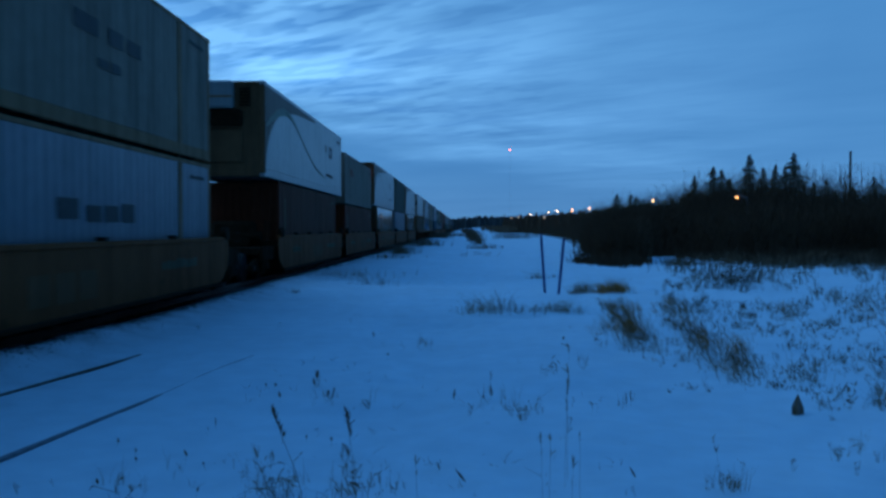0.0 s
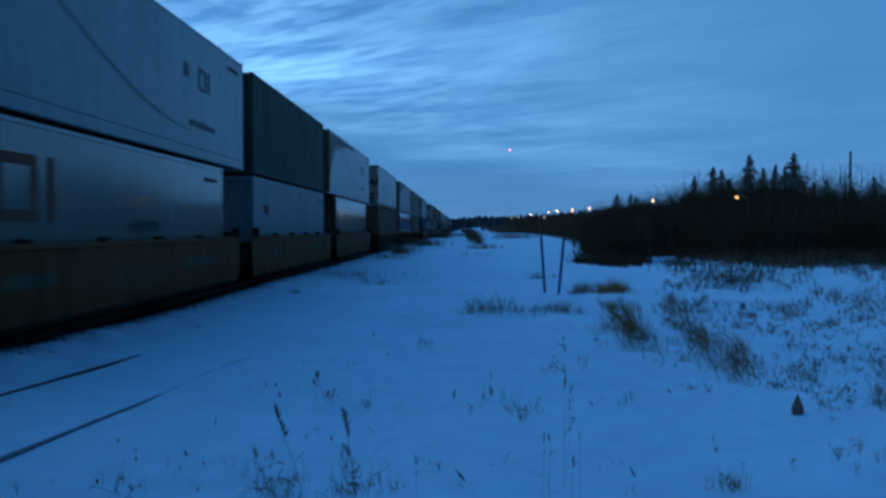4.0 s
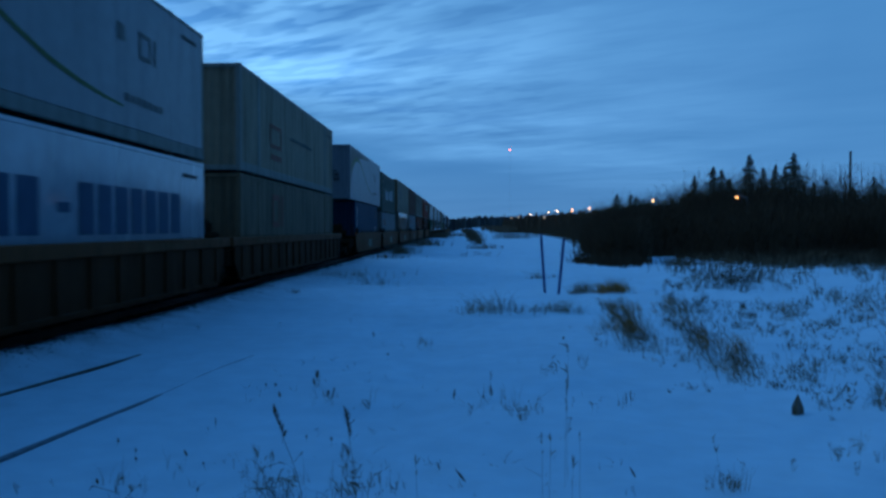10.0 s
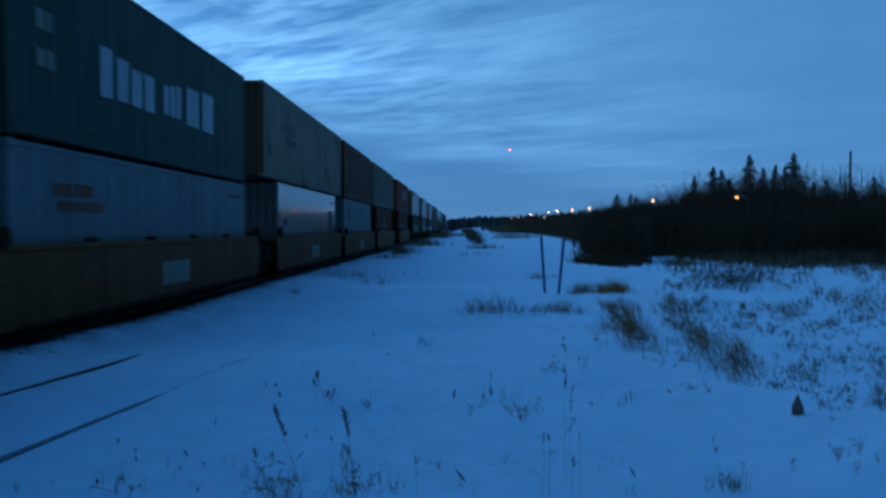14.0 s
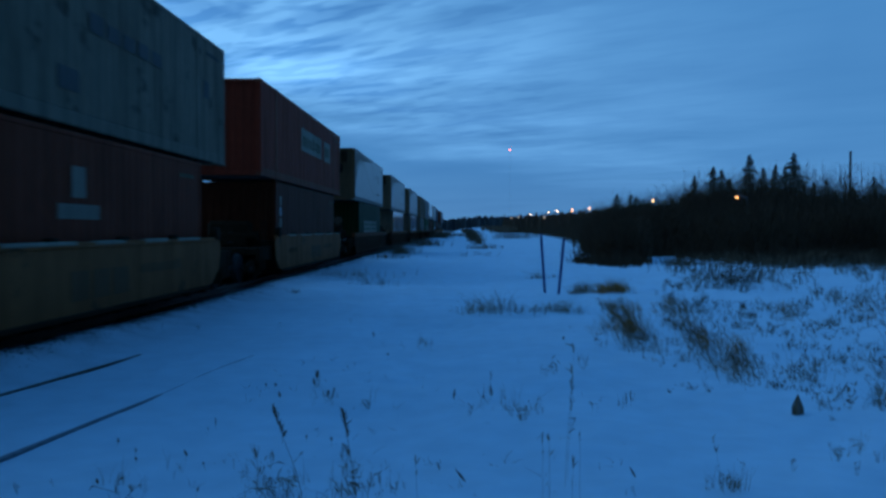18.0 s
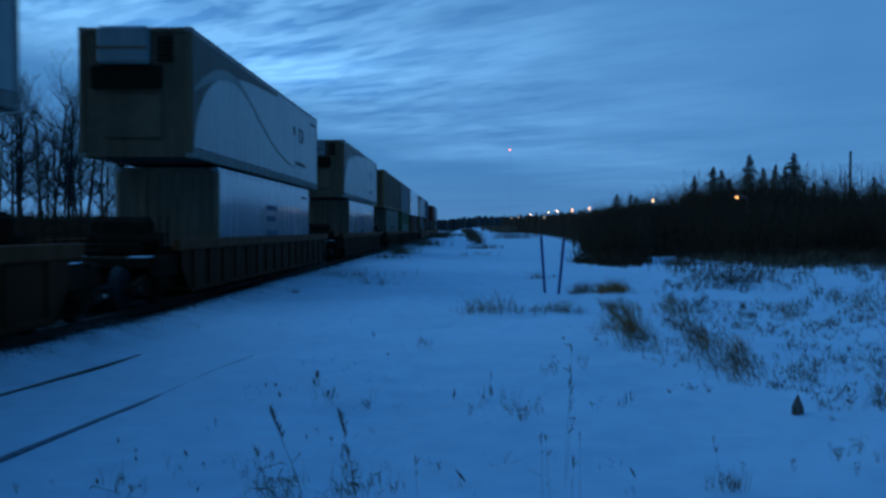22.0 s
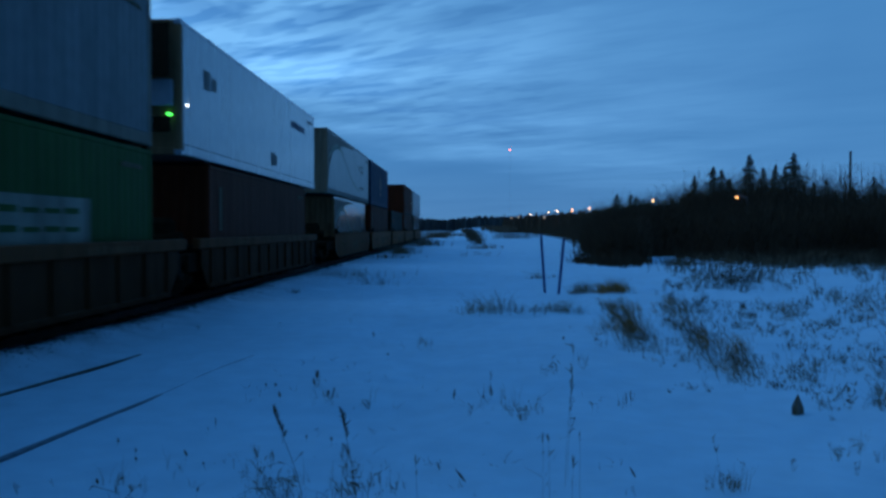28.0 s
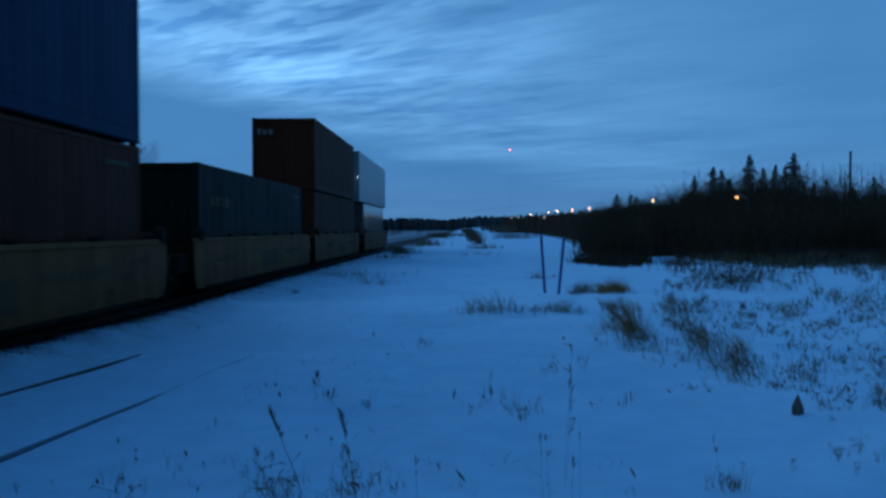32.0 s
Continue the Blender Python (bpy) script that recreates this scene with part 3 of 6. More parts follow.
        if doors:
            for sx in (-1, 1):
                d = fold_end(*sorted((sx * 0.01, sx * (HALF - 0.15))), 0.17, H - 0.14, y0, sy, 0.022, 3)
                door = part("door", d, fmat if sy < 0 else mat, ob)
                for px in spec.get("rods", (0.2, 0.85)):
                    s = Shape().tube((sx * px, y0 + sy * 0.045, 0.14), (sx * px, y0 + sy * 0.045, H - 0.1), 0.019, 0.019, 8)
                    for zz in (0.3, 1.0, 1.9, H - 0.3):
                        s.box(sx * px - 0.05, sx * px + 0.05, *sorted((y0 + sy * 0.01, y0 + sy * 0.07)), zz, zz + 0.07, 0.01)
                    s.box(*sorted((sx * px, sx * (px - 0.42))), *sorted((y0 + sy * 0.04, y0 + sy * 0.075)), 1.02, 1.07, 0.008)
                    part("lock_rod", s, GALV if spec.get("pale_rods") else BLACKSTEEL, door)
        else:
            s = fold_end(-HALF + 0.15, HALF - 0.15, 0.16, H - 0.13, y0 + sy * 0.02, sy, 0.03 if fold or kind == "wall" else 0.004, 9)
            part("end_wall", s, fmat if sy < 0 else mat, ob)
            if kind in ("reefer", "genset") and sy < 0:
                fy = yf + 0.005
                unit = part("cooling_unit", Shape().box(-0.80, 0.36, fy - 0.22, fy + 0.05, H - 0.86, H - 0.02, 0.06), WHITE if kind == "reefer" else BLACKSTEEL, ob, "boxy housing of the cooling unit")
                g = Shape().box(-1.0, 0.62, fy - 0.10, fy + 0.03, H - 1.40, H - 0.88, 0.04)
                for i in range(8):
                    g.box(-0.95, 0.57, fy - 0.12, fy - 0.09, H - 1.37 + i * 0.06, H - 1.345 + i * 0.06, 0)
                part("grille", g, BLACKSTEEL, unit, "black recessed grille")
                for i in range(6):
                    part("louvre", Shape().box(0.52, 0.86, fy - 0.05, fy + 0.02, H - 0.78 + i * 0.1, H - 0.72 + i * 0.1, 0.01), BLACKSTEEL, unit)
                part("trim_strip", Shape().box(-0.79, 0.35, fy - 0.232, fy - 0.215, H - 0.54, H - 0.48, 0.006), BEIGE, unit, "tan strip")
                part("hose_panel", Shape().box(-0.7, 0.6, fy - 0.02, fy + 0.03, 0.45, H - 1.5, 0.02), fmat, unit)
                if kind == "genset":
                    part("black_screen", Shape().box(-1.12, 1.13, fy - 0.26, fy - 0.225, H - 1.28, H - 0.14, 0.015), BLACKSTEEL, unit)
                    part("control_panel", Shape().box(0.3, 1.13, fy - 0.08, fy - 0.02, H - 1.90, H - 1.32, 0.02), BRIGHT, unit, "pale control panel")
                    part("lower_screen", Shape().box(-1.05, 1.08, fy - 0.10, fy - 0.03, 0.5, H - 2.12, 0.03), BLACKSTEEL, unit)
                    part("display", Shape().box(0.98, 1.10, fy - 0.05, fy - 0.015, H - 2.10, H - 2.05, 0.008), LED_GREEN, unit, "lit green display")
                    part("marker_light", Shape().box(HALF - 0.01, HALF + 0.03, fy + 0.36, fy + 0.42, H - 1.86, H - 1.80, 0.012), LED_WHITE, unit, "lit white marker light")
    if spec.get("arc"):
        dark, line = arc_graphic(L, H)
        part("arc_graphic", dark, NAVY, ob, "dark corner panel bounded by an arc")
        part("swoosh", line, (OLIVEGREEN if mat in (PALE, BLUEPALE) else FAINTGREEN if spec["arc"] == "faint" else LIME), ob, "thin grey-green swoosh")
        part("emblem", bars(L / 2 - 3.9 * L / FT53, 1.60, 1.5, 0.52, 2, HALF + 0.004, 0.22, holes=True), MARK_FAINT, ob, "dark open emblem")
        part("small_emblem", bars(L / 2 - 4.9 * L / FT53, 1.78, 0.34, 0.30, 1, HALF + 0.004, 0.02), MARK_FAINT, ob)
        part("small_lettering", bars(L / 2 - 4.6 * L / FT53, 0.72, 2.0, 0.16, 7, HALF + 0.004, 0.3, rng), MARK_FAINT, ob)["kind"] = "stuff"
    if spec.get("red_light"):
        part("marker_light", Shape().box(0.72, 0.86, yf - 0.12, yf - 0.02, H - 0.72, H - 0.62, 0.03), LED_RED, ob, "lit red marker light")
    if spec.get("white_light"):
        part("marker_light", Shape().box(1.16, 1.21, yf - 0.08, yf - 0.004, H - 1.54, H - 1.49, 0.02), LED_WHITE, ob, "lit white marker light")
    for mk in spec.get("marks", ()):
        y, z, w, h, n, mm = mk[:6]
        holes = len(mk) > 6 and mk[6] == "open"
        proud = 0.009 if len(mk) > 6 and mk[6] == "top" else 0.004
        mark = part("marking", bars(-L / 2 + y, z, w, h, n, HALF + proud, 0.22 if n > 1 else 0.02, None if holes or n == 1 or "even" in mk[6:] else rng, holes), mm, ob)
        if n > 1 or holes:
            mark["kind"] = "stuff"
    for x, z, r, mm in spec.get("front_discs", ()):
        part("emblem", Shape().tube((x, yf + 0.03, z), (x, yf - 0.012, z), r, r, 24), mm, ob, "pale round emblem")
    for layer, (x, z, w, h, n, mm) in enumerate(spec.get("front_marks_and_recesses", ())):
        s, p = Shape(), w / n
        for i in range(n):
            s.box(x + i * p, x + i * p + p * 0.75, yf - 0.03 - 0.0015 * layer, yf + 0.03, z, z + h)
        part("marking", s, mm, ob)
    # small code lettering high on the rear end, as on every box
    part("code_lettering", bars(L / 2 - 1.5, H - 0.42, 1.0, 0.10, 7, HALF + 0.004, 0.3, rng), MARK_DARK if sum(spec["tone"]) > 0.45 else PALEMARK, ob)["kind"] = "stuff"
    return ob


def truck(car, y):
    t = part("truck", Shape().box(-1.25, 1.25, y - 0.22, y + 0.22, 0.42, 0.62, 0.05).tube((0, y, 0.55), (0, y, 0.80), 0.35, 0.30, 14), BLACKSTEEL, car)
    for sx in (-1, 1):
        x = sx * 1.05
        out = [(-1.15, 0.34), (-0.95, 0.30), (-0.55, 0.30), (-0.42, 0.18), (0.42, 0.18), (0.55, 0.30), (0.95, 0.30), (1.15, 0.34), (1.15, 0.52), (0.62, 0.62), (0.35, 0.72), (-0.35, 0.72), (-0.62, 0.62), (-1.15, 0.52)]
        part("side_frame", Shape().plate([(y + a, b) for a, b in out], x - 0.07, x + 0.07), BLACKSTEEL, t)
        sp = Shape()
        for k in (-0.2, 0.0, 0.2):
            for j in range(6):
                sp.tube((x + sx * 0.085, y + k, 0.24 + j * 0.055), (x + sx * 0.085, y + k, 0.27 + j * 0.055), 0.07, 0.07, 8)
        part("spring_nest", sp, BLACKSTEEL, t)["kind"] = "stuff"
    for dy in (-0.89, 0.89):
        part("axle", Shape().tube((-1.15, y + dy, 0.42), (1.15, y + dy, 0.42), 0.075, 0.075, 10), WHEELSTEEL, t)
        for sx in (-1, 1):
            a = sx * 0.68
            s = Shape().tube((a, y + dy, 0.42), (a + sx * 0.03, y + dy, 0.42), 0.455, 0.455, 24)
            s.tube((a + sx * 0.03, y + dy, 0.42), (a + sx * 0.135, y + dy, 0.42), 0.424, 0.418, 24)
            s.tube((a + sx * 0.135, y + dy, 0.42), (a + sx * 0.15, y + dy, 0.42), 0.34, 0.15, 24)
            part("wheel", s, WHEELSTEEL, t)


def well_car(kind, half_front, half_back, rear_truck, end_front, end_back, seed, bright=False, bleached=False):
    """kind: S smooth or R ribbed, 40 or 53. half_front, half_back: from the middle to the pivots."""
    rng = random.Random(seed)
    ribbed, big = kind[0] == "R", kind.endswith("53")
    steel = BROWNSTEEL if ribbed else PALETAN if bleached else TANSTEEL
    hw = (16.9 if big else 12.85) / 2
    label = ("dark brown ribbed" if ribbed else "dirty tan smooth-sided") + " double-stack well car with black running gear"
    car = thing("well_car", label, "rail wagon", "wagons of the train")
    for sx in (1, -1):
        x = sx * 1.47
        a, b = sorted((x, x - sx * 0.035))
        e = hw + 0.55
        if ribbed:
            e = hw + 0.75
            sheet = part("side_sheet", Shape().plate([(-e, 0.75), (-e + 0.5, 0.24), (e - 0.5, 0.24), (e, 0.75), (e, 1.18), (-e, 1.18)], *sorted((x - sx * 0.07, x - sx * 0.04))), steel, car)
            part("top_chord", Shape().box(*sorted((x + sx * 0.03, x - sx * 0.13)), -e - 0.35, e + 0.35, 1.14, 1.38, 0.02), CHORD, car)
            part("bottom_chord", Shape().box(*sorted((x - sx * 0.01, x - sx * 0.13)), -e + 0.5, e - 0.5, 0.20, 0.32, 0.02), steel, car)
            n = int(2 * e / 1.12)
            for i in range(n):
                y = -e + 0.7 + i * (2 * e - 1.4) / (n - 1)
                part("rib", Shape().box(*sorted((x + sx * 0.005, x - sx * 0.08)), y - 0.06, y + 0.06, 0.31, 1.145, 0.012), steel, sheet)
        else:
            outline = []      # square-cut at the joints, sloped up to the coupler at the outer ends
            for sgn, outer in ((-1, end_front), (1, end_back)):
                low = [(0.0, 0.98), (0.10, 0.62), (0.55, 0.36), (0.95, 0.24)] if outer else [(0.0, 0.80), (0.07, 0.44), (0.16, 0.30), (0.30, 0.24)]
                side = [(sgn * (e - dy), z) for dy, z in low]
                outline += side if sgn < 0 else side[::-1]
            outline += [(e, 1.22), (e - 0.12, 1.36), (-e + 0.12, 1.36), (-e, 1.22)]
            sheet = part("side_sheet", Shape().plate(outline, a, b), steel, car)
            part("top_chord", Shape().box(*sorted((x + sx * 0.035, x - sx * 0.10)), -e + 0.15, e - 0.15, 1.30, 1.39, 0.012), steel, car)
            part("bottom_chord", Shape().box(*sorted((x + sx * 0.025, x - sx * 0.10)), -e + 0.8, e - 0.8, 0.20, 0.29, 0.012), BLACKSTEEL, car)
            for i in range(4):
                y = -hw * 0.6 + i * hw * 0.4
                part("stake_pocket", Shape().box(*sorted((x + sx * 0.02, x - sx * 0.12)), y - 0.11, y + 0.11, 1.39, 1.46, 0.015), BLACKSTEEL, car)
            if sx > 0:
                for y in (-e + 0.35, e - 0.35):
                    part("hoist_lug", Shape().tube((x - 0.06, y, 1.48), (x + 0.08, y, 1.48), 0.16, 0.16, 12), BLACKSTEEL, car)
        if sx > 0:
            xx = x + (0.036 if ribbed else 0.004)
            z = 1.18 if ribbed else 0.78
            h = 0.13 if ribbed else 0.20
            y = -hw + rng.uniform(1.2, 2.0)
            part("reporting_mark", bars(y, z, 1.5, h, 6, xx, 0.3, rng), PALEMARK if seed < 106 else DULL, car)["kind"] = "stuff"
            part("reporting_mark", bars(hw - rng.uniform(3.6, 4.6), z, 2.2, h, 8, xx, 0.3, rng), PALEMARK if seed < 106 else DULL, car)["kind"] = "stuff"
            if not ribbed:
                part("emblem", bars(-0.8, 0.48, 1.9 if bright else 2.3, 0.46, 1 if bright else 3, xx, 0.16), FADED if bright else DULL, car, "plain blocks of a worn wagon emblem")["kind"] = "stuff"
    for i in range(11):
        y = -hw + 0.4 + i * (2 * hw - 0.8) / 10
        part("floor_beam", Shape().box(-1.42, 1.42, y - 0.12, y + 0.12, 0.13, 0.249, 0.02), BLACKSTEEL, car)
    for sgn, half, outer in ((-1, half_front, end_front), (1, half_back, end_back)):
        y0, y1 = sgn * (hw + 0.05), sgn * (half + (0.55 if outer else -0.25))
        if abs(y1) - abs(y0) < 0.2:
            y1 = sgn * (hw + 0.3)
        # side skirts, deep sill and cross plate are added to block snow showing through
        part("end_platform", Shape().box(-1.2, 1.2, *sorted((y0, y1)), 0.80, 1.02, 0.03).box(-0.55, 0.55, *sorted((y0, sgn * (half + 0.3))), 0.42, 0.84, 0.03).box(-1.32, -1.2, *sorted((y0, y1)), 0.62, 1.04, 0.02).box(1.2, 1.32, *sorted((y0, y1)), 0.62, 1.04, 0.02), BLACKSTEEL, car)
        part("brake_rigging", Shape().box(-0.95, 0.95, *sorted((sgn * (hw + 0.12), sgn * (hw + 0.3))), 0.20, 0.84, 0.04), BLACKSTEEL, car)
        part("brake_beam", Shape().tube((-0.8, sgn * (half - 0.45), 0.34), (0.8, sgn * (half - 0.45), 0.34), 0.13, 0.13, 10), BLACKSTEEL, car)
        part("bulkhead", Shape().box(-1.4, 1.4, *sorted((sgn * hw, sgn * (hw + 0.1))), 0.3, 1.22, 0.02), BLACKSTEEL, car)
        if outer and ribbed:
            part("snow_patch", Shape().box(-0.95, -0.35, *sorted((sgn * (abs(y1) - 0.6), sgn * (abs(y1) - 0.2))), 1.015, 1.05, 0.015).box(0.7, 1.1, *sorted((sgn * (abs(y1) - 0.5), sgn * (abs(y1) - 0.1))), 1.015, 1.04, 0.01), SNOW, car, "thin snow lying on the end platform")
        # brake and lading gear on the platform
        part("valve_box", Shape().box(-0.75, 0.55, *sorted((sgn * (hw + 0.25), sgn * (hw + 0.7))), 1.02, 1.30, 0.05), BLACKSTEEL, car)
        part("air_tank", Shape().tube((-0.5, sgn * (hw + 0.5), 1.36), (0.9, sgn * (hw + 0.5), 1.36), 0.17, 0.17, 12), BLACKSTEEL, car)
        if ribbed or outer:
            part("gear_housing", Shape().box(-0.72, 0.72, *sorted((sgn * (hw + 0.3), sgn * (hw + 0.62))), 1.28, 1.86, 0.12), BLACKSTEEL, car)
        if outer:
            part("coupler", Shape().box(-0.11, 0.11, *sorted((y1, y1 + sgn * 0.45)), 0.72, 0.95, 0.04).box(-0.2, 0.2, *sorted((y1 + sgn * 0.4, y1 + sgn * 0.72)), 0.68, 0.98, 0.07), BLACKSTEEL, car)
            for sx in (-1, 1):
                s = Shape()
                for k in range(4):
                    s.tube((sx * 1.38, y1 - sgn * 0.05, 0.5 + k * 0.25), (sx * 1.38, y1 - sgn * 0.5, 0.5 + k * 0.25), 0.013, 0.013, 6)
                for yy in (y1 - sgn * 0.05, y1 - sgn * 0.5):
                    s.tube((sx * 1.38, yy, 0.42), (sx * 1.38, yy, 1.85 if sx > 0 else 1.5), 0.016, 0.016, 6)
                s.tube((sx * 1.38, y1 - sgn * 0.05, 1.5), (sx * 1.38, y1 - sgn * 0.5, 1.5), 0.013, 0.013, 6)
                part("ladder", s, BLACKSTEEL, car)
            bw = Shape()
            cx, cy, cz = -0.75, y1 - sgn * 0.1, 1.5
            for i in range(16):
                p, q = i * math.tau / 16, (i + 1) * math.tau / 16
                bw.tube((cx + 0.26 * math.cos(p), cy, cz + 0.26 * math.sin(p)), (cx + 0.26 * math.cos(q), cy, cz + 0.26 * math.sin(q)), 0.016, 0.016, 5)
            for i in range(4):
                p = i * math.tau / 4
                bw.tube((cx, cy, cz), (cx + 0.26 * math.cos(p), cy, cz + 0.26 * math.sin(p)), 0.012, 0.012, 5)
            bw.tube((cx, cy, 1.0), (cx, cy, 1.5), 0.03, 0.03, 6)
            part("brake_wheel", bw, BLACKSTEEL, car)
    truck(car, -half_front)
    if rear_truck:
        truck(car, half_back)
    return car


DULL = paint("dull_stencil", (0.27, 0.105, 0.045), 0.6, 0.6)
FADED = paint("worn_stencil", (0.40, 0.325, 0.235), 0.6, 0.75)
PALEMARK = paint("faded_stencil", (0.205, 0.145, 0.088), 0.6, 0.5)


def box53(mat, tone, label, **kw):
    return dict(L=FT53, H=kw.pop("H", HC), mat=mat, tone=tone, label=label, **kw)


def box40(mat, tone, label, **kw):
    return dict(L=FT40, H=kw.pop("H", HC), mat=mat, tone=tone, label=label, **kw)


DARK, LIGHT = (0.05, 0.05, 0.05), (0.4, 0.4, 0.4)
DOOR_RNG = random.Random(8)
# bare rusty strips beside the rods, bands across the doors, and flaked patches
DOORMARKS = ((-0.16, 0.17, 0.42, 2.58, 1, RUSTBROWN), (-0.68, 0.17, 0.17, 2.58, 1, RUSTBROWN), (0.54, 0.17, 0.17, 2.58, 1, RUSTBROWN),
             (-1.12, 1.76, 0.55, 0.11, 1, RUSTBROWN), (-0.52, 1.74, 0.42, 0.12, 1, RUSTBROWN), (0.2, 1.74, 0.42, 0.13, 1, RUSTBROWN), (0.68, 1.66, 0.42, 0.24, 1, RUSTBROWN),
             (-0.98, 0.54, 0.40, 0.07, 1, RUSTBROWN), (-0.48, 0.54, 0.40, 0.06, 1, RUSTBROWN), (0.28, 0.54, 0.34, 0.06, 1, RUSTBROWN), (0.72, 0.52, 0.44, 0.13, 1, RUSTBROWN),
             (-1.13, 0.24, 3.0, 0.05, 1, RUSTBROWN), (0.26, 1.08, 0.30, 0.26, 1, BEIGE), (-0.42, 0.84, 0.16, 0.11, 1, RUSTBROWN), (0.30, 0.84, 0.16, 0.11, 1, RUSTBROWN), (0.84, 0.80, 0.2, 0.2, 1, RUSTBROWN), (-0.98, 2.0, 0.22, 0.12, 1, RUSTBROWN), (0.42, 2.22, 0.3, 0.16, 1, RUSTBROWN)) + tuple((DOOR_RNG.uniform(-1.1, 0.85), DOOR_RNG.uniform(0.3, 2.45), DOOR_RNG.uniform(0.1, 0.25), DOOR_RNG.uniform(0.05, 0.2), 1, DOOR_RNG.choice((RUSTBROWN, BEIGE, GREY))) for _ in range(8))
PANELMARKS = tuple((2.2 + 1.2 * i, 1.12, 1.25, 0.72, 1, FADED) for i in range(6)) + ((2.35, 1.58, 6.8, 0.1, 11, GREEN, "top"), (2.35, 1.3, 6.8, 0.1, 11, GREEN, "top"))
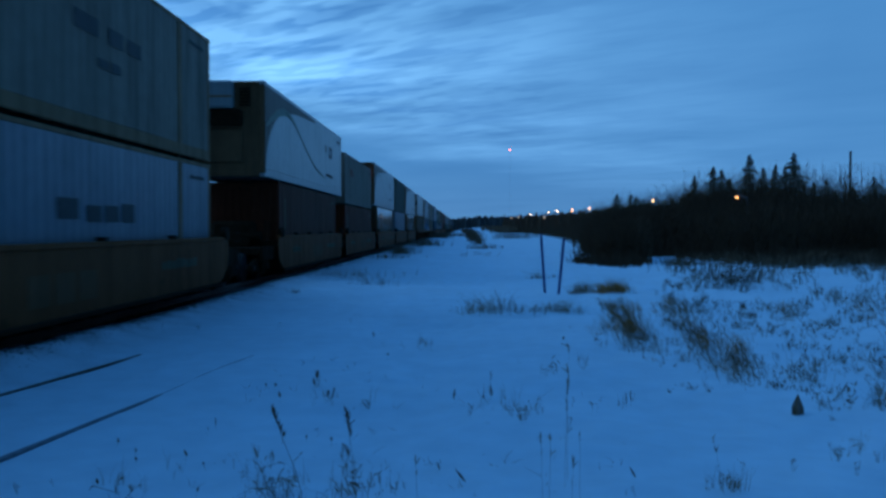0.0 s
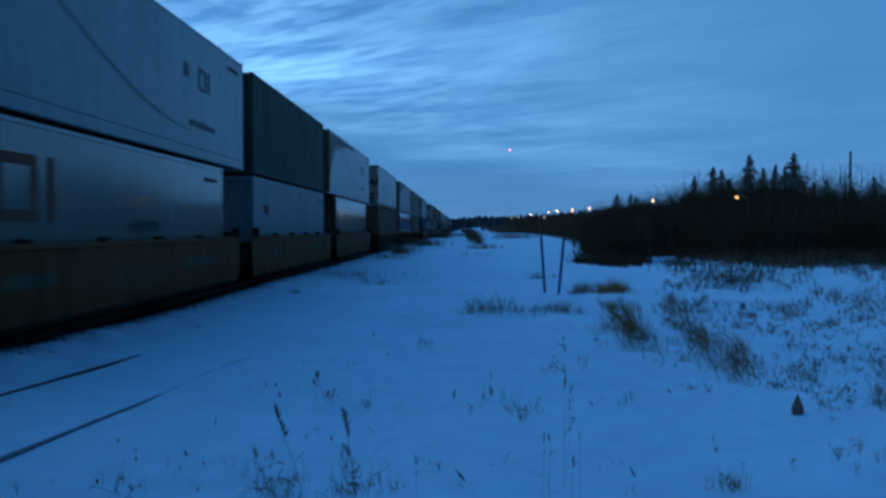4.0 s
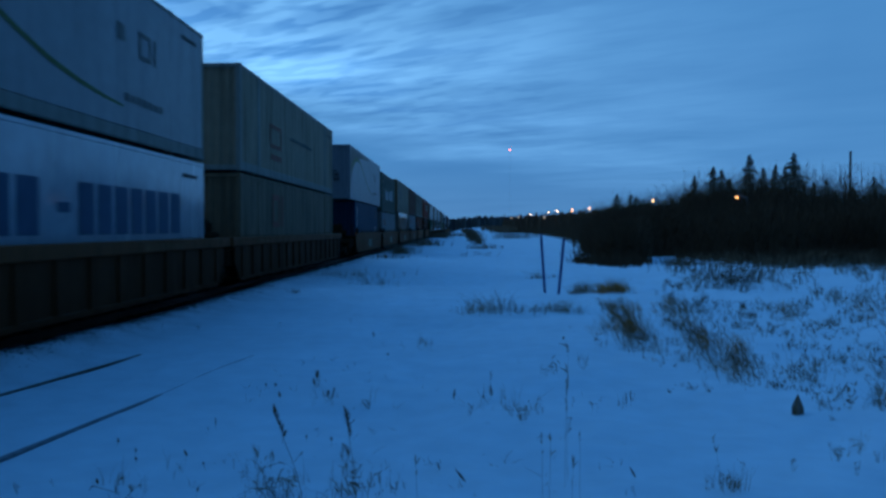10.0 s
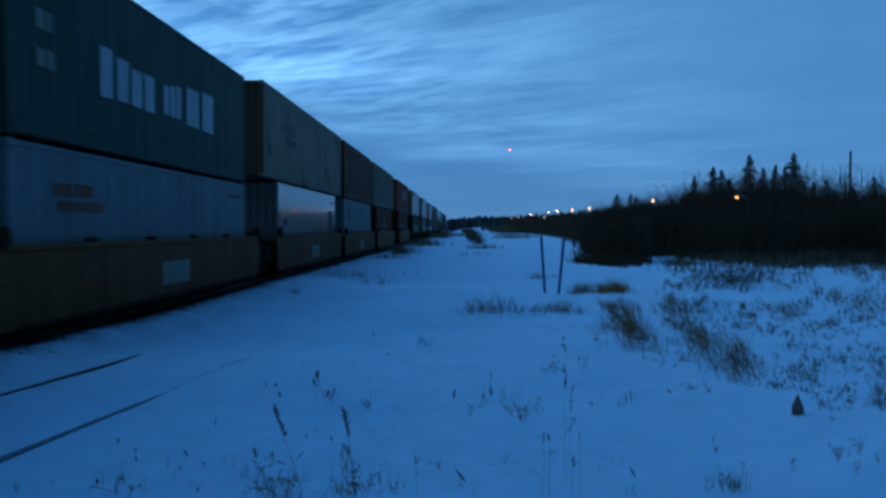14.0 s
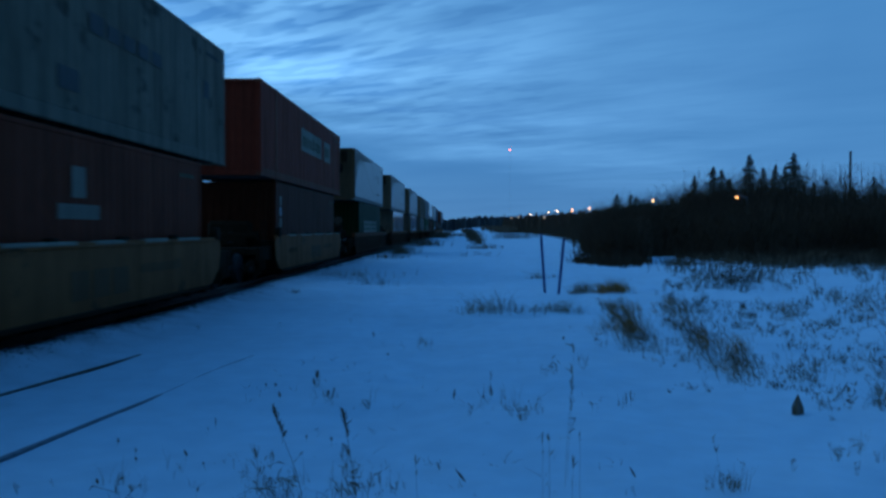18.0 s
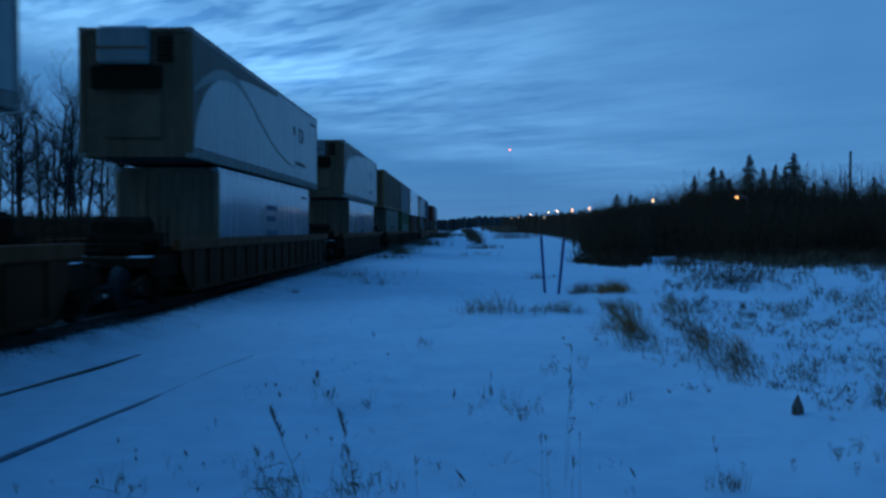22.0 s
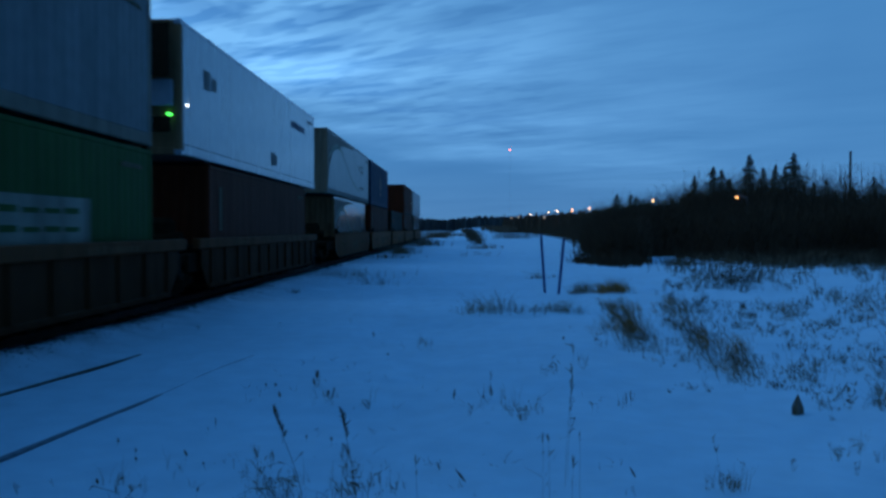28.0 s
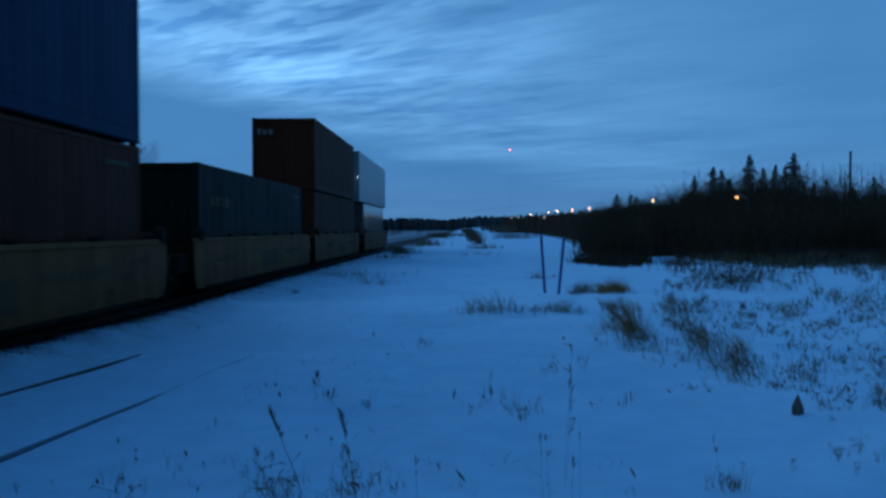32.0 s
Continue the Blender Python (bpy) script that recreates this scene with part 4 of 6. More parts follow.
# middle of each wagon at the start, kind, upper box, lower box
TRAIN = [
    (12.07, "S53", box53(GREY, LIGHT, "dirty grey long container on the upper tier", rail=BEIGE, marks=((9.1, 1.6, 0.9, 0.3, 1, MARK_DARK), (10.4, 1.58, 1.6, 0.32, 2, MARK_DARK), (10.0, 1.12, 1.0, 0.2, 2, MARK_DARK))),
     box53(PALE, LIGHT, "blue-grey long container in the well", marks=((8.5, 1.5, 0.7, 0.33, 1, MARK_DARK), (9.5, 1.46, 2.1, 0.36, 3, MARK_DARK)), rail=BEIGE)),
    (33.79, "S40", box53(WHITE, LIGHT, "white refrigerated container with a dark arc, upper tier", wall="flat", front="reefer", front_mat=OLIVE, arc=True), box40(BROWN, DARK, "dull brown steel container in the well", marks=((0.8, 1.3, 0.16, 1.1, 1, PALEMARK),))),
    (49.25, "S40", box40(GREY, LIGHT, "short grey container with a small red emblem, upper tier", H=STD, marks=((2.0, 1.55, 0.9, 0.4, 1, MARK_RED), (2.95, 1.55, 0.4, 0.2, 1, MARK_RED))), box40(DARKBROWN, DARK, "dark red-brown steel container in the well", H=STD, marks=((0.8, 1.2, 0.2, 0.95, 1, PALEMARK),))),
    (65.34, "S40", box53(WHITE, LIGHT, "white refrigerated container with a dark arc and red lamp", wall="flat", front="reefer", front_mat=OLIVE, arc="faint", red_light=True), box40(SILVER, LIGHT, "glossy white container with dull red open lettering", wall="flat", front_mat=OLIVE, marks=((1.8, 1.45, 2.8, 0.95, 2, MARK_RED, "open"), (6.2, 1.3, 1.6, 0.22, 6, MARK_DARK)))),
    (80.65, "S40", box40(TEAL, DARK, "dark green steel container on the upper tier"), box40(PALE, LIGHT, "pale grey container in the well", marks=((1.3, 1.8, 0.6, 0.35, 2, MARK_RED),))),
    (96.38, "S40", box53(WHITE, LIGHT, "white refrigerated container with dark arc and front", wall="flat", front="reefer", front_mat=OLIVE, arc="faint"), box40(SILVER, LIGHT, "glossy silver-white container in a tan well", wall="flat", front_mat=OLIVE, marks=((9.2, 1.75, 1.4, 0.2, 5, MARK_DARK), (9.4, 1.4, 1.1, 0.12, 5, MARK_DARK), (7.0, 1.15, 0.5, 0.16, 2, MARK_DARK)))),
    (118.2, "R53", box53(WHITE, LIGHT, "white long container with peeling doors and green lettering", wall="flat", front="doors", front_mat=PEELING, rail=BEIGE, rods=(0.12, 0.6), front_marks_and_recesses=DOORMARKS, marks=((3.0, 1.45, 4.2, 0.36, 8, MARK_GREEN), (4.6, 1.0, 2.9, 0.3, 6, MARK_GREEN), (8.0, 1.5, 1.2, 0.4, 2, MARK_GREEN))),
     box53(OLIVE, DARK, "dark olive-grey long container in the well", marks=((4.0, 1.45, 1.7, 1.0, 1, MARK_RED, "open"),))),
    # black and dark plates on both fronts paint the dark of open recesses
    (138.1, "R53", box53(PALE, LIGHT, "pale refrigerated container with a faint dark arc", wall="flat", front="reefer", front_mat=OLIVE, front_marks_and_recesses=((-1.0, 0.5, 1.1, 0.9, 1, UNDER), (0.55, 1.1, 0.5, 1.3, 1, BLACKSTEEL)), arc=True, rail=RAILGREY), box53(BRIGHT, LIGHT, "glossy white long container with large blue lettering", wall="flat", front_mat=OLIVE, front_marks_and_recesses=((-1.05, 0.75, 1.75, 1.75, 1, BLACKSTEEL), (0.85, 0.5, 0.34, 2.1, 1, GREY)), marks=((2.4, 1.25, 6.2, 0.85, 8, MARK_BLUE, "even"), (9.0, 1.6, 0.4, 0.16, 1, MARK_BLUE), (9.7, 1.25, 4.9, 0.85, 7, MARK_BLUE, "even"), (0.9, 1.95, 1.5, 0.16, 6, MARK_FAINT)))),
    (157.5, "R53", box53(STONE, LIGHT, "grey-beige long container with dull red lettering", rail=RAILGREY, marks=((3.5, 0.98, 1.7, 0.75, 1, MARK_RED, "open"), (3.6, 0.6, 1.6, 0.18, 1, MARK_RED), (6.6, 1.5, 4.2, 0.14, 12, MARK_DARK))), box53(STONEDARK, DARK, "dark grey-green long container in the well", marks=((3.8, 1.4, 2.7, 1.05, 2, MARK_RED, "open"),))),
    (179.7, "S40", box53(BLUEPALE, LIGHT, "pale blue refrigerated container with a dark green arc", wall="flat", front="plain", front_mat=BLUEPALE, arc=True, front_discs=((-0.75, 1.95, 0.17, MARK_WHITE),), front_marks_and_recesses=((-1.0, 2.5, 0.5, 0.09, 4, MARK_DARK), (0.22, 1.0, 0.5, 0.16, 3, MARK_DARK), (0.22, 1.24, 0.5, 0.16, 2, MARK_DARK), (0.22, 1.48, 0.4, 0.10, 3, MARK_DARK))), box40(BLUE, DARK, "deep blue steel container in the well", marks=((0.75, 1.45, 0.22, 1.15, 1, MARK_WHITE), (10.6, 1.2, 0.45, 0.35, 1, MARK_WHITE), (10.6, 2.1, 0.5, 0.2, 1, PALEMARK)))),
    (195.1, "S40", box40(TEAL, DARK, "dark green container with large white lettering", marks=((2.9, 0.95, 0.5, 0.85, 1, MARK_WHITE), (3.6, 0.98, 1.9, 0.85, 3, MARK_WHITE), (5.9, 1.05, 1.1, 0.72, 3, MARK_WHITE), (7.3, 1.0, 2.2, 0.95, 2, MARK_WHITE), (0.8, 2.15, 0.5, 0.36, 2, FADED), (0.8, 1.6, 0.5, 0.3, 2, FADED), (0.8, 1.05, 0.55, 0.34, 2, FADED))), box40(DIM, LIGHT, "dusty pale container with a dull red emblem in the well", H=STD, marks=((1.3, 1.85, 1.4, 0.22, 2, MARK_RED), (1.4, 1.62, 1.6, 0.15, 1, MARK_RED)))),
    (211.5, "S40", box53(BEIGERUST, LIGHT, "rust-stained beige long container with a brown emblem", wall="flat", front_mat=OLIVE, marks=((2.6, 1.68, 2.3, 0.32, 1, MARK_DARK), (3.3, 1.28, 1.7, 0.26, 1, MARK_DARK), (11.4, 0.7, 0.5, 0.4, 1, MARK_DARK), (0.6, 0.75, 0.5, 0.35, 1, MARK_DARK))), box40(SILVER, LIGHT, "glossy silver container with a dark chevron", wall="flat", marks=((0.7, 1.45, 0.7, 0.3, 2, MARK_DARK), (10.2, 1.25, 1.2, 0.9, 1, MARK_DARK)))),
    (226.8, "S40", box40(DARKBROWN, DARK, "dark brown steel container on the upper tier", marks=((0.8, 0.9, 0.4, 1.2, 1, PALEMARK),)), box40(DIM, LIGHT, "dusty pale container with a red emblem in the well", marks=((1.2, 2.12, 1.3, 0.24, 2, MARK_RED), (1.3, 1.88, 1.5, 0.16, 1, MARK_RED)))),
    (242.8, "S40", box53(GREYRUST, LIGHT, "weathered grey-green long container with rust patches", rail=WORNGREY, marks=((2.9, 2.16, 1.3, 0.16, 1, MARK_RED), (2.9, 1.50, 0.26, 0.66, 1, MARK_RED), (3.95, 1.62, 0.25, 0.54, 1, MARK_RED), (2.9, 1.36, 1.6, 0.14, 3, MARK_RED), (8.4, 1.64, 3.4, 0.34, 5, MARK_DARK), (14.4, 1.5, 0.4, 0.4, 1, MARK_DARK), (7.3, 0.55, 0.7, 0.35, 1, MARK_DARK))), box40(MAROON, DARK, "dark red container with a white emblem in the well", marks=((5.72, 1.84, 0.5, 0.5, 1, GREY), (5.25, 1.50, 1.5, 0.24, 1, GREY)))),
    (262.8, "S40", box53(RED, DARK, "red long container with a white lettered panel", rail=WORNRED, front_mat=RED, marks=((6.3, 1.36, 4.5, 0.86, 1, FADED), (6.55, 1.55, 4.0, 0.5, 6, PALEMARK, "top"), (11.4, 1.36, 1.6, 0.86, 1, FADED), (11.6, 1.55, 1.2, 0.5, 2, PALEMARK, "top"))), box40(DARKBROWN, DARK, "dark brown container with a white label strip", marks=((0.5, 1.4, 0.3, 0.3, 1, FADED), (0.5, 1.78, 0.26, 0.3, 1, MARK_WHITE), (0.5, 2.14, 0.3, 0.3, 1, FADED)), front_marks_and_recesses=((-0.9, 0.95, 1.1, 0.14, 1, PALEMARK),))),
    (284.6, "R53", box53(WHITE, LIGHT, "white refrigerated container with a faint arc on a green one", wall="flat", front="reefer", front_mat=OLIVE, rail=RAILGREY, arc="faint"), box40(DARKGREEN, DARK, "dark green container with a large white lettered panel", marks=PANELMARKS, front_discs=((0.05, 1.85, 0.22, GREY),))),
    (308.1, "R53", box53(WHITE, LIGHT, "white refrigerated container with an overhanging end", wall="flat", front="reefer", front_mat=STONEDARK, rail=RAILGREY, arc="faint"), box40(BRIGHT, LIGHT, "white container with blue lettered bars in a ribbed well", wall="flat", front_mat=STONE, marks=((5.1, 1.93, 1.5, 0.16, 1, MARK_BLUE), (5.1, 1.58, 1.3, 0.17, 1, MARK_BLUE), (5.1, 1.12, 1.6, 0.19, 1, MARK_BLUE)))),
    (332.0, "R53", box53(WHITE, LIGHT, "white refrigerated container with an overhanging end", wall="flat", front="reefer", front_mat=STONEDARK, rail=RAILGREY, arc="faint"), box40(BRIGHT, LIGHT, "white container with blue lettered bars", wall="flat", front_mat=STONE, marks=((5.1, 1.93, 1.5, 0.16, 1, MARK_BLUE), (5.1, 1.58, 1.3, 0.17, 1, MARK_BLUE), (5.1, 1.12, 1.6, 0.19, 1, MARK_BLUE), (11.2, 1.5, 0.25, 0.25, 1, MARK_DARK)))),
    (353.5, "R40", box53(OLIVE, DARK, "brown-grey long container with a pale bottom rail", rail=BEIGE), box40(GREY, DARK, "dull grey container with dark lettering in the well", marks=((3.2, 1.28, 4.1, 0.42, 7, MARK_DARK),))),
    (369.1, "R40", box40(DIM, DARK, "plain grey steel container on the upper tier", rail=GREY), box40(GREEN, DARK, "green container with a large white lettered panel", marks=PANELMARKS)),
    (385.0, "R40", box53(BRIGHT, LIGHT, "white refrigerated container with lit lamps on its front", wall="flat", front="genset", front_mat=BEIGE, marks=((1.6, 1.70, 0.5, 0.45, 1, MARK_FAINT), (2.2, 1.75, 0.4, 0.3, 1, MARK_FAINT), (8.5, 0.42, 0.42, 0.42, 1, MARK_FAINT), (8.98, 0.46, 0.3, 0.32, 1, MARK_FAINT), (11.6, 2.02, 2.6, 0.26, 4, MARK_BLUE))), box40(DARKBROWN, DARK, "very dark brown steel container in the well", marks=((0.8, 1.3, 0.2, 1.1, 1, PALEMARK),))),
    (404.5, "S40", box53(WHITE, LIGHT, "white refrigerated container with a pale arc", wall="flat", front="wall", front_mat=STONE, rail=RAILGREY, arc=True), box40(SILVER, LIGHT, "glossy white container with an arc and open emblem", wall="flat", front_mat=BEIGE, arc=True)),
    (420.1, "S40", box40(BLUE, DARK, "bright blue container with a white round emblem", marks=tuple((6.35 - w / 2, z, w, 0.13, 2, FADED) for w, z in ((0.9, 1.93), (1.45, 1.75), (1.65, 1.57), (1.45, 1.39), (0.9, 1.21))) + ((5.7, 0.85, 1.3, 0.12, 5, FADED), (6.1, 2.3, 0.5, 0.08, 3, FADED))), box40(DARKBROWN, DARK, "dark red-brown container in the well", marks=((0.8, 1.35, 0.18, 1.1, 1, PALEMARK),))),
    (435.8, "S40", None, box40(DEEPTEAL, DARK, "dark teal container alone in its well", marks=((0.9, 1.9, 1.6, 0.28, 4, OLIVE),))),
    (450.9, "S40", box40(DARKBROWN, DARK, "dark brown container with white lettering on its end", front_marks_and_recesses=((-1.05, 2.28, 0.16, 0.26, 1, FADED), (-0.85, 2.28, 0.2, 0.18, 1, FADED), (-0.6, 2.28, 0.22, 0.2, 1, FADED))), box40(BROWN, DARK, "dull brown steel container in the well")),
    (467.6, "S40", box53(WHITE, LIGHT, "white long container at the tail of the train", wall="flat", white_light=True), box40(SILVER, LIGHT, "silver-white container at the tail of the train", wall="flat")),
]
JOINED = [(0, 0), (1, 5), (6, 8), (9, 13), (14, 14), (15, 15), (16, 16), (17, 17), (18, 20), (21, 25)]
MOVERS = []
SEAT = 0.25                                        # floor of the wells above the rails


def build_train():
    mids = [row[0] for row in TRAIN]
    for first, last in JOINED:
        for k in range(first, last + 1):
            mid, kind, upper, lower = TRAIN[k]
            end = (16.9 if kind.endswith("53") else 12.85) / 2 + 1.45
            hf = end if k == first else (mids[k] - mids[k - 1]) / 2
            hb = end if k == last else (mids[k + 1] - mids[k]) / 2
            car = well_car(kind, hf, hb, k == last, k == first, k == last, 100 + k, 9 <= k <= 12, k in (13, 14) or k >= 22)
            if k in (13, 14):
                rng = random.Random(k)
                y = -5.0
                while y < 5.6:
                    w = rng.uniform(1.0, 2.3)
                    part("snow_patch", Shape().box(1.40, 1.512, y, min(6.4, y + w), 1.34, 1.40 + rng.uniform(0.0, 0.02), 0.012), DIRTYSNOW, car, "grimy snow caught on the top chord")
                    y += w + rng.uniform(0.5, 1.1)
            if k == 17:
                part("reflector", Shape().box(1.50, 1.512, 8.7, 8.82, 1.20, 1.29, 0.004), YELLOW, car, "small yellow reflector")
            MOVERS.append((car, mid, 0.0))
            lower["seed"] = 200 + k
            MOVERS.append((container(lower), mid, SEAT))
            if upper:
                upper["seed"] = 300 + k
                upper["H"] += 0.06
                upper["stacked"] = True
                MOVERS.append((container(upper), mid, SEAT + lower["H"] + 0.06))


build_train()


# ---- trees and brush ----
def twig_mass(name, label, category, places, mat, seed, height, stems, spread):
    """Many leafless stems with side twigs, joined: nobody could count them."""
    rng = np.random.RandomState(seed)
    P, Q, R0, R1 = [], [], [], []
    for (x, y, scale) in places:
        z = float(ground_z(x, y)) - 0.05
        for _ in range(stems):
            h = height * scale * rng.uniform(0.45, 1.0)
            bx, by = x + max(-1.2, min(1.2, rng.normal(0, 1))) * spread, y + rng.normal(0, spread)
            lean = np.clip(rng.normal(0, 0.24, 2), -0.4, 0.4) * h
            mid = (bx + lean[0] * 0.4, by + lean[1] * 0.4, z + h * 0.5)
            top = (bx + lean[0], by + lean[1], z + h)
            P += [(bx, by, z), mid]
            Q += [mid, top]
            R0 += [0.022, 0.014]
            R1 += [0.014, 0.003]
            for _ in range(4):
                f = rng.uniform(0.25, 0.9)
                s = (bx + lean[0] * f, by + lean[1] * f, z + h * f)
                d = rng.normal(0, 0.22, 2) * h * 0.6
                P.append(s)
                Q.append((s[0] + d[0], s[1] + d[1], s[2] + h * rng.uniform(0.08, 0.3)))
                R0.append(0.010)
                R1.append(0.003)
    return tubes_mesh(name, label, category, np.array(P), np.array(Q), np.array(R0), np.array(R1), mat)


def tube_arrays(P, Q, R0, R1, n=3):
    d = Q - P
    d = d / np.maximum(np.linalg.norm(d, axis=1, keepdims=True), 1e-6)
    ref = np.where(np.abs(d[:, 2:3]) > 0.9, np.array([[1.0, 0, 0]]), np.array([[0, 0, 1.0]]))
    u = np.cross(d, ref)
    u /= np.linalg.norm(u, axis=1, keepdims=True)
    w = np.cross(d, u)
    V = []
    for C, R in ((P, R0), (Q, R1)):
        for i in range(n):
            a = math.tau * i / n
            V.append(C + (u * math.cos(a) + w * math.sin(a)) * R[:, None])
    V = np.stack(V, 1).reshape(-1, 3)
    base = np.arange(len(P))[:, None] * 2 * n
    F = np.concatenate([base + np.array([i, (i + 1) % n, n + (i + 1) % n, n + i]) for i in range(n)])
    return V, F


def tubes_mesh(name, label, category, P, Q, R0, R1, mat, kind="stuff"):
    V, F = tube_arrays(P, Q, R0, R1)
    m = bpy.data.meshes.new(name)
    m.from_pydata(V.tolist(), [], F.tolist())
    return thing(name, label, category, kind=kind, shape=m, mat=mat)


def brush():
    rng = np.random.RandomState(11)
    def front(x):
        """How far off the thicket begins: near by the stakes, then a bay, then near again."""
        bay = math.exp(-((x - 9.6) / 2.2) ** 2)
        return 41.5 + 11.0 * bay + 1.6 * math.sin(x * 0.8) - 0.05 * x

    def verge(y):
        """The left-hand limit of the brush, which comes nearer the line further off."""
        return float(np.interp(y, (36, 41, 50, 68, 118, 200, 300, 500), (6.9, 7.25, 8.3, 10.2, 15.2, 20.0, 19.0, 22.0)))

    near = []
    for _ in range(950):      # the thicket that stands across the field
        x = rng.uniform(7.0, 40)
        y = front(x) + rng.rand() ** 1.3 * 17
        near.append((max(x, verge(y)), y, rng.uniform(0.70, 1.06) * (0.80 + 0.20 * min(1.0, (x - 7) / 7.0))))
    for _ in range(150):      # its blunt end by the stakes
        x = rng.uniform(5.0, 8.2)
        y = 38.3 + 1.8 * (x - 6.9) ** 2 + rng.rand() ** 1.5 * 11
        near.append((max(x, verge(y) + rng.rand() * 0.8), y, rng.uniform(0.5, 0.78)))
    twig_mass("thicket", "dark leafless willow thicket at the edge of the snow", "bushes", near, TWIG, 12, 3.45, 13, 0.6)
    foot = []
    for _ in range(420):
        x = rng.uniform(6.6, 34)
        foot.append((x, front(x) + 0.4 - abs(rng.normal(0, 2.6)), rng.uniform(0.35, 1.0)))
    for _ in range(60):
        x = rng.uniform(5.6, 7.8)
        foot.append((x, 38.2 + 1.8 * (x - 6.9) ** 2 - abs(rng.normal(0, 2.0)), rng.uniform(0.2, 0.8)))
    twig_mass("low_scrub", "low bare scrub along the foot of the thicket", "bushes", foot, TWIG, 16, 1.15, 10, 0.35)
    far = []
    for _ in range(800):      # and runs on beside the line
        y = 50 + rng.rand() ** 1.5 * 420
        x = verge(y) + 0.8 + abs(rng.normal(0, 0.12)) * y
        far.append((x, y, rng.uniform(0.7, 1.1) * min(1.5, 1 + y / 600)))
    for _ in range(330):      # its edge, thick and low
        y = 46 + rng.rand() ** 1.3 * 190
        far.append((verge(y) + rng.rand() * 4.0, y, rng.uniform(0.45, 0.95)))
    for _ in range(26):
        d = rng.uniform(128, 172)
        far.append(((rng.uniform(890, 948) - 821) / 1480 * d, d, rng.uniform(0.3, 0.55)))
    twig_mass("thicket", "dark leafless brush running beside the railway", "bushes", far, TWIG, 13, 3.3, 10, 1.3)
    tall = []
    for _ in range(1350):      # taller scrub under the spruces
        px, d = rng.uniform(1185, 1640), rng.uniform(78, 116)
        tall.append(((px - 821) / 1480 * d, d, rng.uniform(0.70, 1.06) * (0.85 + 0.15 * math.exp(-((px - 1350) / 110) ** 2))))
    for _ in range(260):
        px, d = rng.uniform(1062, 1195), rng.uniform(84, 120)
        tall.append(((px - 821) / 1480 * d, d, rng.uniform(0.56, 0.84) * (0.84 + 0.16 * (px - 1075) / 120)))
    twig_mass("thicket", "taller dark scrub under the spruces", "bushes", tall, TWIG, 15, 7.7, 11, 0.8)
    behind = []
    for _ in range(900):
        y = rng.uniform(24, 75)
        behind.append((-y * rng.uniform(0.30, 0.62), y, rng.uniform(0.6, 1.15)))
    behind = [p for p in behind if p[0] < -12.8]
    twig_mass("thicket", "low dark brush behind the moving train", "bushes", behind, TWIG, 18, 2.5, 13, 0.8)
    left = []
    for _ in range(300):
        y = 25 + rng.rand() ** 1.4 * 420
        x = -13.0 - abs(rng.normal(0, 0.10)) * y - 6 * rng.rand()
        left.append((x, y, rng.uniform(0.5, 1.0)))
    twig_mass("thicket", "low dark brush on the far side of the track", "bushes", left, TWIG, 14, 1.9, 9, 1.0)


brush()


def spruce(x, y, h, w, seed):
    rng = np.random.RandomState(seed)
    z = float(ground_z(x, y))
    t = thing("spruce_tree", "tall dark spruce standing behind the thicket", "tree", "spruces behind the thicket", place=pose(x, y, z - 0.1))
    part("trunk", Shape().tube((0, 0, 0), (0, 0, h * 0.55), h * 0.016, h * 0.010, 8).tube((0, 0, h * 0.55), (0, 0, h), h * 0.010, 0.01, 8), BARK, t)
    P, Q, R0, R1 = [], [], [], []
    levels = int(h * 3.2)
    for i in range(levels):
        f = 0.06 + 0.93 * i / levels
        reach = w * 1.02 * (1 - f) ** 0.95 * (1.0 - 0.22 * math.sin(i * 1.3 + seed)) * (1 + 0.25 * rng.rand()) + 0.05
        for k in range(13):
            a = rng.rand() * math.tau
            r = reach * rng.uniform(0.55, 1.1)
            zz = h * f + rng.normal(0, 0.12)
            tip = np.array([math.cos(a) * r, math.sin(a) * r, zz - r * rng.uniform(0.15, 0.45)])
            root = np.array([0, 0, zz])
            P.append(root)
            Q.append(tip)
            R0.append(0.05)
            R1.append(0.015)
            for j in range(5):
                g = rng.uniform(0.3, 1.0)
                c = root + (tip - root) * g
                P.append(c)
                Q.append(c + np.array([rng.normal(0, 0.16), rng.normal(0, 0.16), -rng.uniform(0.08, 0.36)]) * (0.5 + 0.06 * h) * (0.35 + 0.65 * (1 - f)))
                R0.append(0.10 * (0.5 + 0.06 * h) * (0.4 + 0.6 * (1 - f)))
                R1.append(0.01)
    V, F = tube_arrays(np.array(P), np.array(Q), np.array(R0), np.array(R1))
    m = bpy.data.meshes.new("crown")
    m.from_pydata(V.tolist(), [], F.tolist())
    part("crown", m, NEEDLE, t)


def at(px, d):
    """Sideways place of a line of sight at distance d along the track."""
    return (px - 821) / 1480 * d


def rise(py, d):
    return 1.6 + (405 - py) / 1480 * d


